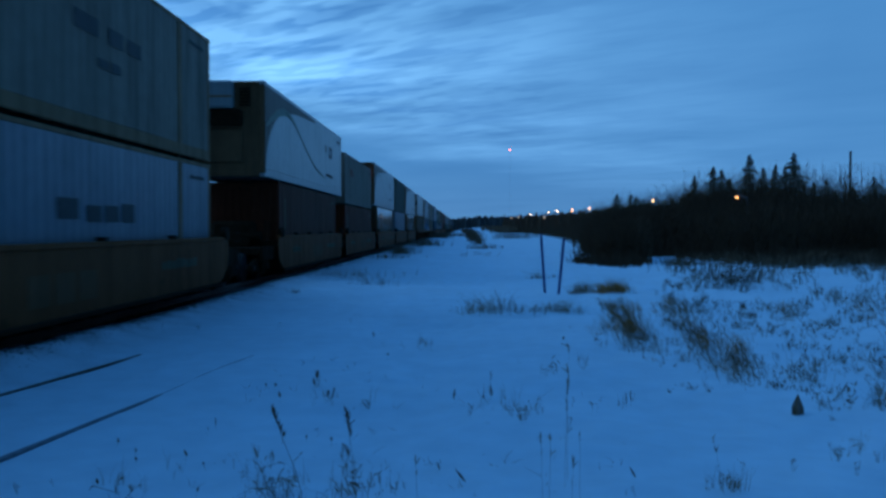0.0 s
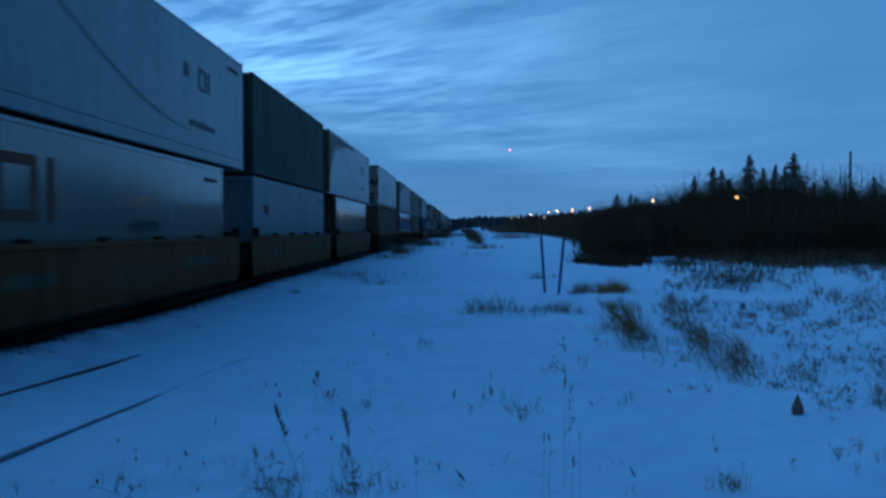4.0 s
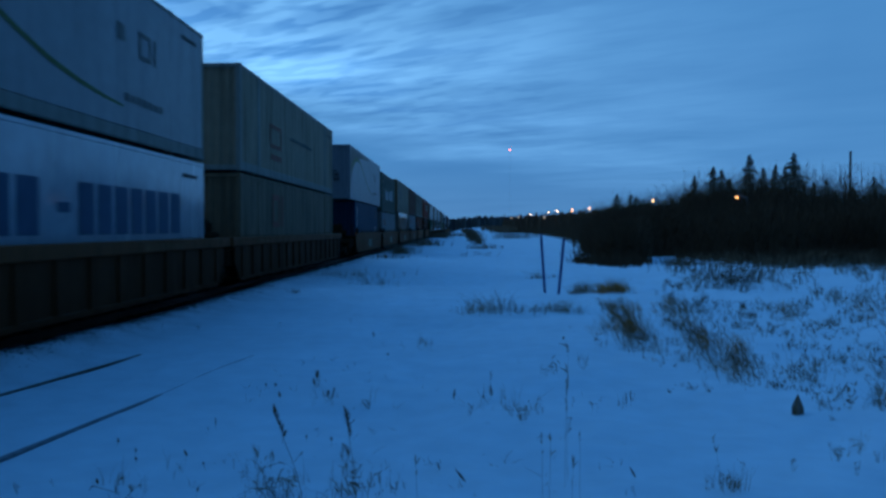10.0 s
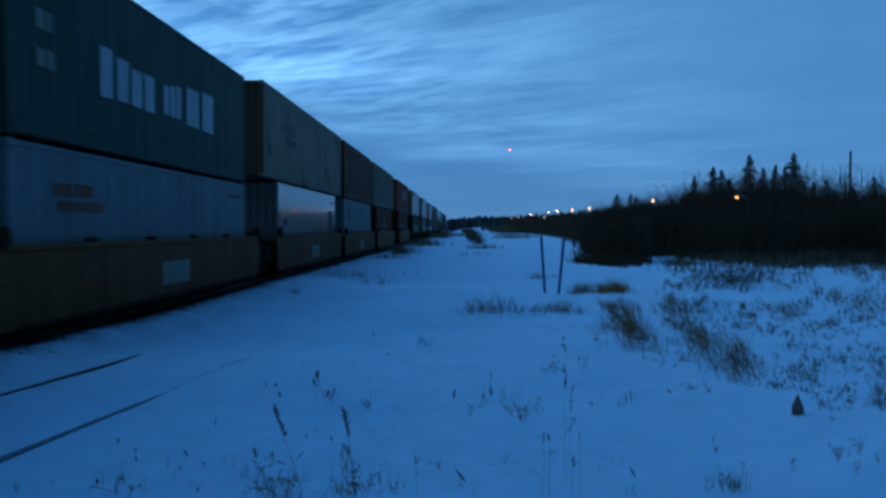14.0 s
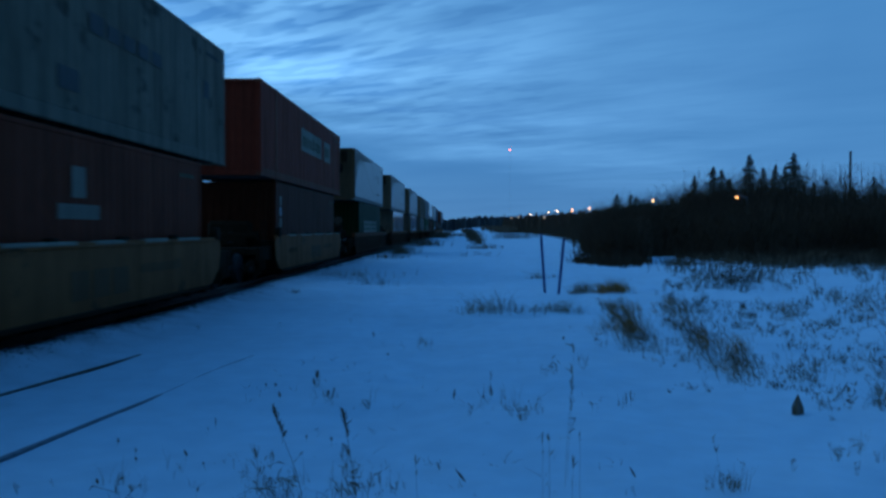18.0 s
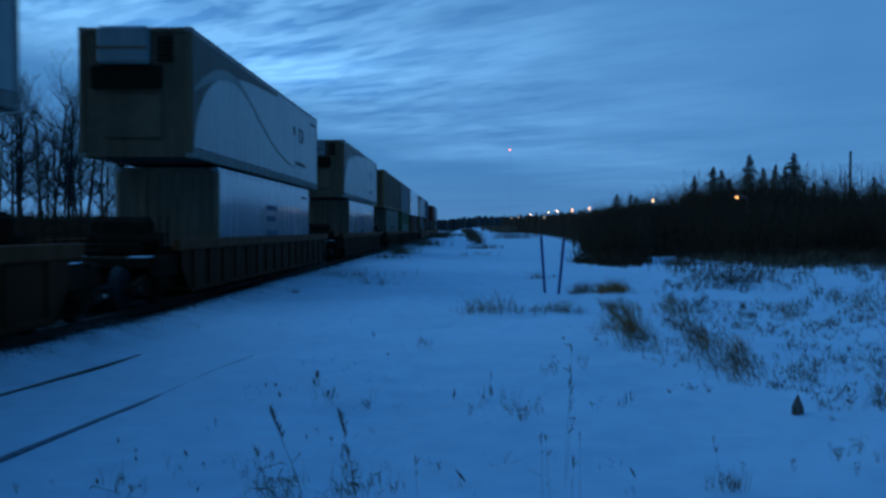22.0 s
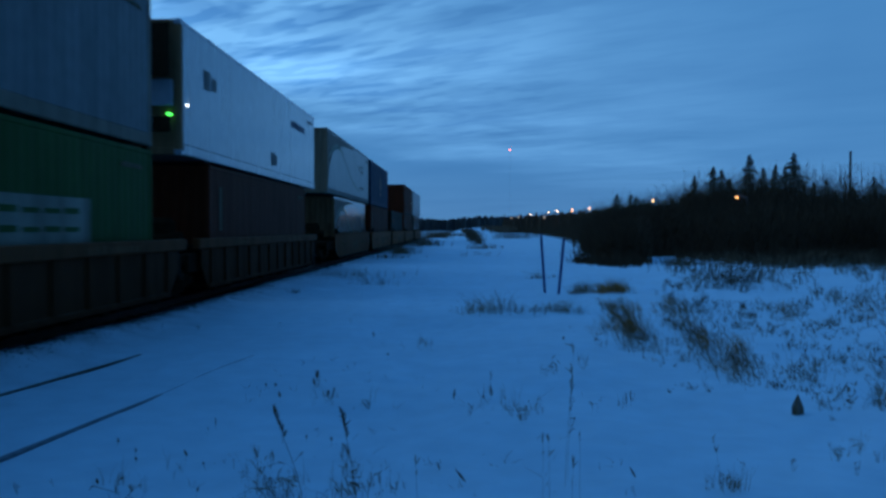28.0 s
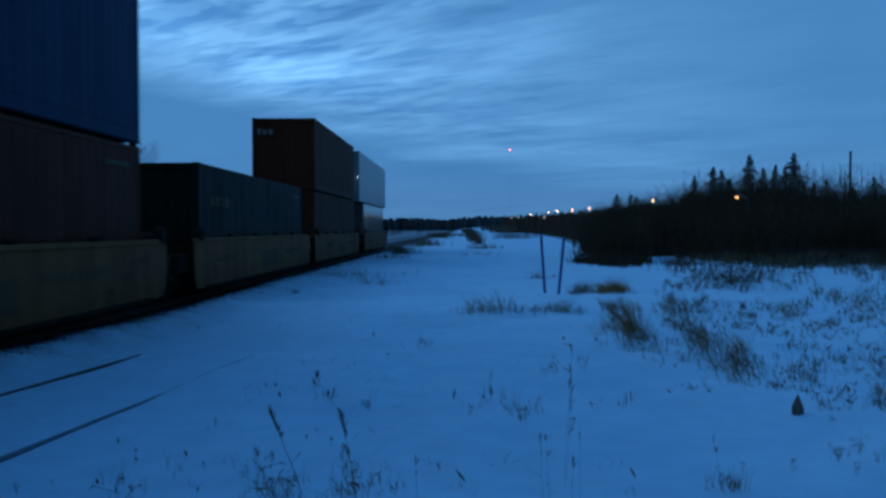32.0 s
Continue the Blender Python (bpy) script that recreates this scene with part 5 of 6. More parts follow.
def spruces():
    rng = random.Random(3)
    for i, (px, py, d, w) in enumerate([(1225, 309, 125, 3.2), (1258, 292, 118, 4.6), (1272, 298, 128, 5.0), (1321, 272, 122, 5.2), (1345, 296, 130, 4.0), (1366, 290, 126, 4.2), (1382, 291, 133, 4.0), (1397, 269, 120, 6.0),
                                        (1432, 318, 130, 3.2), (1454, 313, 124, 3.6), (1537, 312, 118, 5.0), (1562, 322, 126, 4.4), (1090, 341, 180, 5.2), (1115, 342, 186, 4.6), (1124, 345, 178, 4.0), (1136, 349, 186, 4.0), (1205, 341, 146, 3.0), (1286, 312, 126, 5.2), (1500, 326, 126, 3.6)]):
        spruce(at(px, d), d, rise(py, d), w, 40 + i)


spruces()


def bare_tree_mesh(seed, h, bark):
    rng = np.random.RandomState(seed)
    P, Q, R0, R1 = [], [], [], []

    def grow(p, d, length, r, level):
        steps = 7 if level == 0 else 3
        for i in range(steps):
            d2 = d + rng.normal(0, (0.035, 0.12, 0.18, 0.2)[level], 3)
            d2[2] += 0.16
            d2 = d2 / np.linalg.norm(d2)
            q = p + d2 * length / steps
            r2 = r * (0.80 if level else 0.90)
            P.append(p)
            Q.append(q)
            R0.append(r)
            R1.append(r2)
            if level < 3 and (level > 0 or i >= 2):
                for _ in range(3 if level < 2 else 2):
                    a = rng.rand() * math.tau
                    side = np.array([math.cos(a), math.sin(a), rng.uniform(0.35, 1.0)])
                    grow(q, side / np.linalg.norm(side), length * (rng.uniform(0.16, 0.30) if level == 0 else rng.uniform(0.3, 0.5)), r2 * 0.45, level + 1)
            p, d, r = q, d2, r2

    grow(np.zeros(3), np.array([0, 0, 1.0]), h, h * 0.014, 0)
    P, Q, R0, R1 = (np.array(a) for a in (P, Q, R0, R1))
    thick = R0 > h * 0.0085
    out = []
    for sel in (thick, ~thick):
        V, F = tube_arrays(P[sel], Q[sel], R0[sel], np.maximum(R1[sel], 0.004), 4)
        m = bpy.data.meshes.new("tree")
        m.from_pydata(V.tolist(), [], F.tolist())
        m.materials.append(bark)
        out.append(m)
    return out


def bare_trees():
    rng = random.Random(21)
    kinds = [bare_tree_mesh(60 + i, 5.6 + 0.5 * i, PALEBARK) for i in range(5)] + [bare_tree_mesh(65 + i, 5.4 + 0.5 * i, BARK) for i in range(5)]

    def plant(x, y, k, label, group):
        t = thing("bare_tree", label, "tree", group, place=pose(x, y, float(ground_z(x, y)) - 0.1, 0, 0, rng.uniform(0, 360)))
        part("trunk", kinds[k][0], None, t)
        part("crown", kinds[k][1], None, t)

    for i in range(54):
        y = rng.uniform(33, 66)
        x = -0.535 * 40 + rng.uniform(-5.5, 3.0)
        if (x / y) > -0.40:
            continue
        plant(x, y, rng.randrange(5), "leafless aspen on the far side of the track", "bare trees beyond the track")
    plant(at(252, 54), 54, 0, "leafless aspen on the far side of the track", "bare trees beyond the track")
    for px, d, k in ((1475, 95, 2), (1420, 100, 3), (1530, 96, 0), (1555, 90, 2), (1290, 110, 1), (1240, 105, 0), (1345, 104, 3), (1490, 102, 4)):
        plant(at(px, d), d, k + 5, "leafless tree rising behind the thicket", "bare trees behind the thicket")


bare_trees()


def saplings():
    rng = np.random.RandomState(51)
    P, Q, R0, R1 = [], [], [], []
    for _ in range(150):      # slender stems standing clear of the scrub
        px, d = (rng.uniform(1400, 1580) if rng.rand() < 0.75 else rng.uniform(1210, 1400)), rng.uniform(84, 112)
        x, top = at(px, d), rise(rng.uniform(288, 332) + (8 if px < 1400 else 0), d)
        q = np.array([x, d, float(ground_z(x, d)) - 0.1])
        bend = rng.normal(0, 0.05, 2)
        for i in range(5):
            n = q + np.array([bend[0] * top / 5 + rng.normal(0, 0.05), bend[1] * top / 5, (top + 0.1) / 5])
            P.append(q)
            Q.append(n)
            R0.append(0.030 - 0.005 * i)
            R1.append(0.025 - 0.005 * i)
            if i > 1:
                for _ in range(4):
                    c = q + (n - q) * rng.rand()
                    P.append(c)
                    Q.append(c + np.array([rng.normal(0, 0.22), rng.normal(0, 0.22), rng.uniform(0.25, 0.7)]))
                    R0.append(0.011)
                    R1.append(0.004)
            q = n
    tubes_mesh("saplings", "slender leafless saplings rising above the thicket", "saplings", np.array(P), np.array(Q), np.array(R0), np.array(R1), BARK)


saplings()


def far_woods():
    rng = np.random.RandomState(31)
    P, Q, R0, R1 = [], [], [], []
    for _ in range(5200):
        a = rng.uniform(-0.62, 0.62)
        d = rng.uniform(700, 1000)
        x, y = math.tan(a) * d, d
        h = rng.uniform(9.6, 12.6) * (0.95 + 0.10 * math.sin(a * 23) + 0.06 * math.sin(a * 71))
        P.append((x, y, -0.5))
        Q.append((x + rng.normal(0, 0.4), y, h))
        R0.append(rng.uniform(2.0, 3.6))
        R1.append(rng.uniform(0.4, 1.6))
    def planted(name, label, mat):
        V, F = tube_arrays(np.array(P), np.array(Q), np.array(R0), np.array(R1), 5)
        m = bpy.data.meshes.new(name)
        m.from_pydata(V.tolist(), [], F.tolist())
        thing(name, label, "woods", kind="stuff", shape=m, mat=mat)

    planted("far_woods", "dark line of distant mixed woods on the horizon", FARWOOD)
    P, Q, R0, R1 = [], [], [], []
    for _ in range(1500):      # the right-hand woods nearer in, where the lamps stand
        px = rng.uniform(890, 1230)
        d = rng.uniform(330, 520) - (px - 890) * 0.55
        x = at(px, d)
        h = rise(391 - (px - 890) * 0.085 + rng.normal(0, 4), d)
        if h < 1:
            continue
        P.append((x, d, -0.5))
        Q.append((x + rng.normal(0, 0.3), d, h))
        R0.append(rng.uniform(0.6, 1.5))
        R1.append(rng.uniform(0.05, 0.3))
    planted("lamp_side_woods", "dark woods where the road lamps stand", TWIG)


far_woods()


# ---- lamps, poles, mast ----
def street_lamp(px, py, d, mat, size, label):
    x, h = at(px, d), rise(py, d)
    o = thing("street_lamp", label, "street lamp", "lit lamps along the road", place=pose(x, d, float(ground_z(x, d))))
    part("pole", Shape().tube((0.9, 0, 0), (0.9, 0, h * 0.98), 0.10, 0.06, 8), POLEWOOD, o)
    part("arm", Shape().tube((0.9, 0, h * 0.98), (0.15, 0, h + 0.25), 0.035, 0.03, 6), GALV, o)
    part("lamp_head", Shape().box(-size * 0.9, size * 0.9, -size * 0.7, size * 0.7, h + size * 0.55, h + size * 0.85, size * 0.14), GALV, o)
    g = Shape()
    for k in range(5):
        a0, a1 = -math.pi / 2 + k * math.pi / 5, -math.pi / 2 + (k + 1) * math.pi / 5
        g.tube((0, 0, h + size * 0.55 * math.sin(a0)), (0, 0, h + size * 0.55 * math.sin(a1)), max(0.01, size * 0.5 * math.cos(a0)), max(0.01, size * 0.5 * math.cos(a1)), 10, k in (0, 4))
    part("globe", g, mat, o, "glowing lamp globe")


for px, py, d, mat, size in ((1299, 351, 72, LAMP_WARM, 0.115), (1153, 356, 74, LAMP_WARM, 0.115), (1042, 370, 205, LAMP_WARM, 0.32), (1012, 373, 235, LAMP_WARM, 0.30), (985, 375, 255, LAMP_WHITE, 0.32), (970, 376, 275, LAMP_WARM, 0.33), (939, 380, 320, LAMP_WHITE, 0.30)):
    street_lamp(px, py, d, mat, size, "lit road lamp shining above the dark brush")
for px, py, d in ((905, 386, 325), (917, 385, 322), (963, 385, 270), (1050, 384, 180)):
    street_lamp(px, py, d, LAMP_DIM, 0.42, "dim yard lamp low among the dark brush")


def utility_pole():
    d = 100
    x, h = at(1495, d), rise(271, d)
    o = thing("utility_pole", "plain dark wooden pole rising above the thicket", "pole", place=pose(x, d, 0))
    part("shaft", Shape().tube((0, 0, -0.2), (0, 0, h), 0.17, 0.12, 10), POLEWOOD, o)
    part("top_cap", Shape().tube((0, 0, h), (0, 0, h + 0.08), 0.135, 0.10, 10), GALV, o)


utility_pole()


def mast():
    d = 620
    x, h = at(902, d), rise(266, d)
    o = thing("radio_mast", "slender lattice mast with a red beacon far off", "mast", place=pose(x, d, 0))
    s, legs = Shape(), [(0.25 * math.cos(a), 0.25 * math.sin(a)) for a in (0.5, 2.6, 4.7)]
    for px, py in legs:
        s.tube((px, py, 0), (px * 0.7, py * 0.7, h), 0.012, 0.010, 5)
    for i in range(40):
        za, zb = h * i / 40, h * (i + 1) / 40
        a, b = legs[i % 3], legs[(i + 1) % 3]
        s.tube((*a, za), (*b, zb), 0.007, 0.007, 4)
    part("lattice", s, GALV, o)
    part("beacon", Shape().tube((0, 0, h - 0.6), (0, 0, h), 0.55, 0.6, 12).tube((0, 0, h), (0, 0, h + 0.6), 0.6, 0.25, 12), LAMP_RED, o, "glowing red beacon")


mast()


# ---- stakes and weeds ----
def stake(px0, py0, px1, py1):
    d = 1480 * 1.6 / (py1 - 405)
    x0, x1 = at(px1, d), at(px0, d)
    z = float(ground_z(x0, d))
    top = rise(py0, d) - z
    o = thing("marker_stake", "thin dark blue stake leaning in the snow", "stake", "pair of leaning stakes", place=pose(x0, d, z))
    dx = x1 - x0
    part("shaft", Shape().tube((-dx * 0.1, 0, -0.15), (dx, 0, top), 0.034, 0.034, 6), STAKEBLUE, o)
    part("tip", Shape().tube((dx, 0, top), (dx * 1.02, 0, top + 0.05), 0.036, 0.012, 6), STAKEBLUE, o)


stake(957, 417, 964, 516)
stake(997, 426, 988, 519)


REACH = np.concatenate([np.arange(4.5, 30, 0.06), np.arange(30, 120, 0.4), np.arange(120, 700, 4.0)])


def ground_along(px, py):
    """Where a line of sight first meets the snow: (x, y, z)."""
    xs = (px - 821) / 1480 * REACH
    zs = ground_z(xs, REACH)
    below = np.nonzero(1.6 + (405 - py) / 1480 * REACH <= zs)[0]
    i = below[0] if len(below) else len(REACH) - 1
    return np.array([xs[i], REACH[i], zs[i]])


def blades(rng, n, h, spread, lean=(0.0, 0.0), r=0.005, fan=0.34):
    P, Q, R0, R1 = [], [], [], []
    for _ in range(n):
        b = np.array([rng.normal(0, spread), rng.normal(0, spread), -0.03])
        hh = h * rng.uniform(0.5, 1.0)
        d = rng.normal(0, fan, 2) + np.array(lean)
        m = b + np.array([d[0] * 0.4 * hh, d[1] * 0.4 * hh, hh * 0.6])
        t = b + np.array([d[0] * hh * 1.2, d[1] * hh * 1.2, hh])
        P += [b, m]
        Q += [m, t]
        R0 += [r, r * 0.8]
        R1 += [r * 0.8, r * 0.25]
    return P, Q, R0, R1


def grass_clump(px, py, h, n, spread, mat, label, lean=(0.0, 0.0), r=0.005, seed=0, fan=0.34):
    o = ground_along(px, py)
    d = o[1]
    r, n = max(r * 0.36, 0.00017 * d + 0.0000022 * d * d), int(n * 1.5)
    P, Q, R0, R1 = blades(np.random.RandomState(seed + int(px) * 7 + int(py)), n, h, spread, lean, r, fan)
    rows = GRASS.setdefault((label, mat.name), [[], [], [], []])
    rows[0] += [o + v for v in P]
    rows[1] += [o + v for v in Q]
    rows[2] += R0
    rows[3] += R1


GRASS = {}


def tall_weed(px, py_top, py_base, lean_px, head, branches, seed):
    d = 1480 * 1.6 / (py_base - 405)
    x = at(px, d)
    d *= (1.6 - float(ground_z(x, d))) / 1.6 if d < 90 else 1.0
    x = at(px, d)
    z = float(ground_z(x, d))
    h = rise(py_top, d) - z
    lx = lean_px / 1480 * d
    rng = np.random.RandomState(seed)
    o = thing("tall_weed", "dead weed stalk with a dark seed head in the snow", "weed", "tall weeds in the foreground", place=pose(x, d, z))
    pts = [np.array([lx * (i / 6) ** 1.4, 0.02 * math.sin(i), -0.04 + (h + 0.04) * i / 6]) for i in range(7)]
    s = Shape()
    for k, q in enumerate(pts):
        r = (0.0022 - 0.0002 * k) * (1.0 if head > 12 or branches > 3 else 0.5)
        s.v += [(q[0] + r * math.cos(j * math.tau / 5), q[1] + r * math.sin(j * math.tau / 5), q[2]) for j in range(5)]
    s.f = [(k * 5 + j, k * 5 + (j + 1) % 5, (k + 1) * 5 + (j + 1) % 5, (k + 1) * 5 + j) for k in range(6) for j in range(5)]
    part("stalk", s, WEED if head > 12 or branches > 2 else PALEWEED, o)
    P, Q, R0, R1 = [], [], [], []
    for i in range(head):
        f = 1 - 0.30 * rng.rand()
        c = pts[0] * 0 + np.array([lx * f ** 1.4, 0, h * f])
        P.append(c)
        Q.append(c + np.array([rng.normal(0, 0.013), rng.normal(0, 0.013), rng.uniform(0.01, 0.05)]))
        R0.append(0.0045)
        R1.append(0.0012)
    V, F = tube_arrays(np.array(P), np.array(Q), np.array(R0), np.array(R1), 4)
    m = bpy.data.meshes.new("seed_head")
    m.from_pydata(V.tolist(), [], F.tolist())
    part("seed_head", m, WEED if head > 12 else PALEWEED, o, "dark seed head")["kind"] = "stuff"
    for i in range(branches):
        f = rng.uniform(0.1, 0.7)
        c = np.array([lx * f ** 1.4, 0, h * f])
        e = c + np.array([rng.normal(0, 0.07), rng.normal(0, 0.05), rng.uniform(0.02, 0.12)])
        g = e + np.array([rng.normal(0, 0.03), rng.normal(0, 0.02), rng.uniform(-0.03, 0.04)])
        part("leaf", Shape().tube(c, e, 0.0015, 0.002, 4).tube(e, g, 0.0045, 0.0012, 4), WEED, o)
    MOVING_WEEDS.append((o, x, d, z))


def weed_stalk(px, py, w, h, count, tilt):
    """A low weed: dark pods or curled leaves on hair-thin stems."""
    d = 1480 * 1.6 / (py + h * 0.5 + 9 - 405)
    x = at(px, d)
    d *= (1.6 - float(ground_z(x, d))) / 1.6 if d < 90 else 1.0
    x = at(px, d)
    z = float(ground_z(x, d))
    m = d / 1480
    zc = max(rise(py, d) - z, h * 0.4 * m)
    rng = np.random.RandomState(int(px) * 3 + int(py))
    o = thing("weed_stalk", "low dead weed with dark pods in the snow" if count > 1 else "thin dead stalk with one dark pod in the snow", "weed", "low weeds scattered over the snow", place=pose(x, d, z))
    stems, pods = Shape(), Shape()
    base = np.array([rng.normal(0, 2.0) * m - math.sin(radians(tilt)) * -0.3 * zc, 0, -0.03])
    for i in range(count):
        c = np.array([rng.uniform(-0.5, 0.5) * w * m, rng.normal(0, 2.0) * m, zc + rng.uniform(-0.5, 0.5) * h * m]) if count > 1 else np.array([0, 0, zc])
        a = radians(tilt + (rng.normal(0, 28) if count > 1 else 0))
        half = (0.5 if count == 1 else rng.uniform(0.16, 0.36)) * max(w, h) * m
        along = np.array([-math.sin(a), rng.normal(0, 0.2), math.cos(a)]) * half
        r = (min(w, h) * (0.34 if count == 1 else rng.uniform(0.03, 0.07))) * m + 0.0004
        pods.tube(c - along, c - along * 0.1, r * 0.35, r, 6).tube(c - along * 0.1, c + along, r, r * 0.25, 6)
        knee = base + (c - base) * 0.6 + np.array([rng.normal(0, 2) * m, 0, 0])
        stems.tube(base, knee, 0.0006, 0.0006, 4).tube(knee, c, 0.0006, 0.0005, 4)
    part("stem", stems, PALEWEED, o)["kind"] = "stuff"
    part("pod", pods, WEED if count < 3 or count % 2 else PALEWEED, o)["kind"] = "stuff"


MOVING_WEEDS = []


def vegetation():
    # tall weeds close to the camera
    for row in ((533, 731, 895, -54, 28, 1, 1), (629, 727, 890, -24, 36, 2, 2), (484, 826, 892, -36, 4, 3, 3), (470, 788, 880, -30, 5, 2, 4), (1001, 612, 862, 8, 12, 1, 9), (1006, 690, 850, 3, 4, 1, 10), (962, 770, 890, -3, 3, 0, 11), (974, 776, 885, -3, 5, 0, 12), (1014, 802, 890, 1, 3, 0, 13), (1028, 760, 890, -2, 2, 0, 14),
                (738, 818, 905, -3, 3, 0, 7), (1278, 774, 862, -18, 5, 0, 15), (205, 852, 915, -6, 6, 2, 16), (224, 866, 915, -2, 6, 0, 17), (868, 660, 712, 1, 3, 0, 18), (645, 845, 905, 12, 3, 2, 19)):
        tall_weed(*row)
    # stalks so thin that little but their pods shows
    for row in ((560, 664, 10, 14, 1, 0), (553, 677, 6, 9, 1, 10), (468, 683, 5, 5, 1, 0), (485, 683, 6, 6, 1, 0), (492, 701, 6, 12, 1, 10), (455, 693, 10, 8, 2, 50), (550, 705, 9, 7, 2, 0), (588, 699, 22, 20, 7, 0), (645, 711, 14, 26, 6, 25), (560, 763, 8, 7, 2, 30), (585, 780, 6, 7, 1, 0), (540, 776, 5, 5, 1, 0),
                (611, 805, 20, 32, 9, 15), (606, 829, 16, 14, 6, 40), (474, 814, 14, 24, 6, -10), (450, 800, 12, 18, 4, 35), (505, 857, 32, 20, 14, 60), (467, 868, 40, 18, 12, 60), (508, 837, 9, 9, 2, 30), (632, 850, 26, 30, 9, 50), (610, 868, 40, 24, 12, 20), (671, 852, 5, 16, 1, 0), (697, 862, 18, 22, 5, 35), (668, 878, 12, 8, 3, 0), (408, 820, 10, 6, 2, 80), (425, 845, 16, 8, 3, 70),
                (870, 692, 5, 20, 1, 8), (804, 698, 5, 20, 1, -8), (892, 712, 12, 18, 4, 20), (925, 731, 22, 18, 8, 50), (905, 722, 24, 10, 6, 60), (953, 708, 8, 26, 3, 15), (935, 715, 10, 14, 3, 0), (856, 703, 5, 6, 1, 0), (832, 716, 8, 12, 3, 20), (982, 637, 14, 24, 6, 20), (973, 648, 10, 6, 3, 70), (997, 598, 5, 6, 1, 0), (1029, 636, 12, 14, 4, 0), (1015, 704, 6, 18, 2, 0), (1048, 714, 14, 9, 4, 70), (1108, 704, 3, 22, 1, 0), (1116, 700, 3, 20, 1, 0),
                (776, 827, 5, 15, 1, 20), (815, 844, 7, 28, 1, 40), (1120, 836, 5, 20, 1, 28), (1122, 866, 9, 9, 3, 45), (1057, 597, 12, 14, 5, 20), (764, 608, 7, 12, 2, 0), (745, 607, 18, 12, 6, 0), (757, 607, 5, 14, 2, 0), (712, 610, 8, 6, 2, 60), (660, 592, 4, 10, 1, 10), (686, 628, 5, 5, 1, 0), (492, 573, 6, 6, 2, 0), (345, 580, 10, 7, 3, 0),
                (1370, 627, 14, 12, 6, 30), (1366, 649, 8, 10, 3, 20), (1264, 650, 10, 8, 4, 60), (1420, 628, 16, 24, 7, 15), (1412, 650, 12, 24, 7, 10), (1438, 645, 16, 30, 8, 20), (1442, 695, 12, 7, 4, 60), (1469, 738, 13, 9, 6, 60), (1486, 627, 14, 9, 6, 60), (1490, 651, 9, 18, 4, 10), (1500, 684, 20, 18, 8, 20), (1494, 703, 24, 13, 9, 70), (1556, 697, 22, 34, 14, 10), (1546, 663, 9, 16, 4, 0), (1401, 815, 11, 12, 6, 0), (1513, 782, 24, 14, 6, 50), (1479, 799, 24, 16, 8, 50), (1514, 821, 10, 14, 5, 0), (1545, 800, 16, 10, 4, 50), (1467, 787, 12, 8, 3, 60), (1297, 851, 24, 22, 14, 5), (1275, 848, 12, 20, 6, 0), (1314, 826, 8, 24, 3, 20), (1255, 852, 12, 10, 4, 60),
                (161, 859, 8, 10, 1, 20), (13, 868, 12, 12, 5, 40), (78, 856, 10, 14, 2, 50), (322, 807, 6, 13, 1, 35), (354, 826, 5, 6, 1, 0), (232, 802, 4, 7, 1, 0), (232, 818, 6, 7, 1, 30), (200, 785, 5, 9, 1, 0), (302, 845, 8, 5, 2, 70), (377, 750, 3, 14, 1, 0), (360, 762, 8, 5, 2, 70), (195, 873, 4, 16, 1, 0), (343, 873, 5, 8, 1, 0)):
        weed_stalk(*row)
    # low tangle round the tall weeds
    for px, py, h, n, sp in ((500, 895, 0.16, 16, 0.07), (600, 895, 0.15, 14, 0.07), (450, 893, 0.14, 9, 0.08), (210, 905, 0.13, 8, 0.04)):
        grass_clump(px, py, h, n, sp, WEED, "tangled dead weeds poking through the snow", r=0.004)
    # faint upright stalks standing about
    k = random.Random(31)
    for px, py, many in ((905, 722, 4), (930, 742, 7), (956, 735, 4), (885, 705, 3), (978, 660, 4), (1034, 650, 4), (1100, 722, 3), (1114, 720, 3), (868, 715, 2), (848, 722, 2), (760, 612, 4), (640, 720, 4), (590, 712, 6), (565, 690, 4), (520, 862, 6), (470, 868, 8), (445, 850, 5), (600, 862, 5), (645, 862, 5), (700, 872, 4), (205, 872, 4), (230, 870, 4), (160, 868, 3), (300, 850, 3), (1280, 872, 5), (1310, 868, 5), (1490, 812, 4), (1520, 800, 4), (1545, 815, 3), (1060, 610, 3), (1160, 640, 4), (1240, 690, 3)):
        for _ in range(many):
            grass_clump(px + k.gauss(0, 12), py + k.gauss(0, 5), k.uniform(0.06, 0.24), 2, 0.01, PALEWEED, "faint upright stalks in the open snow", (k.gauss(0, 0.12), 0), 0.0018, fan=0.16)
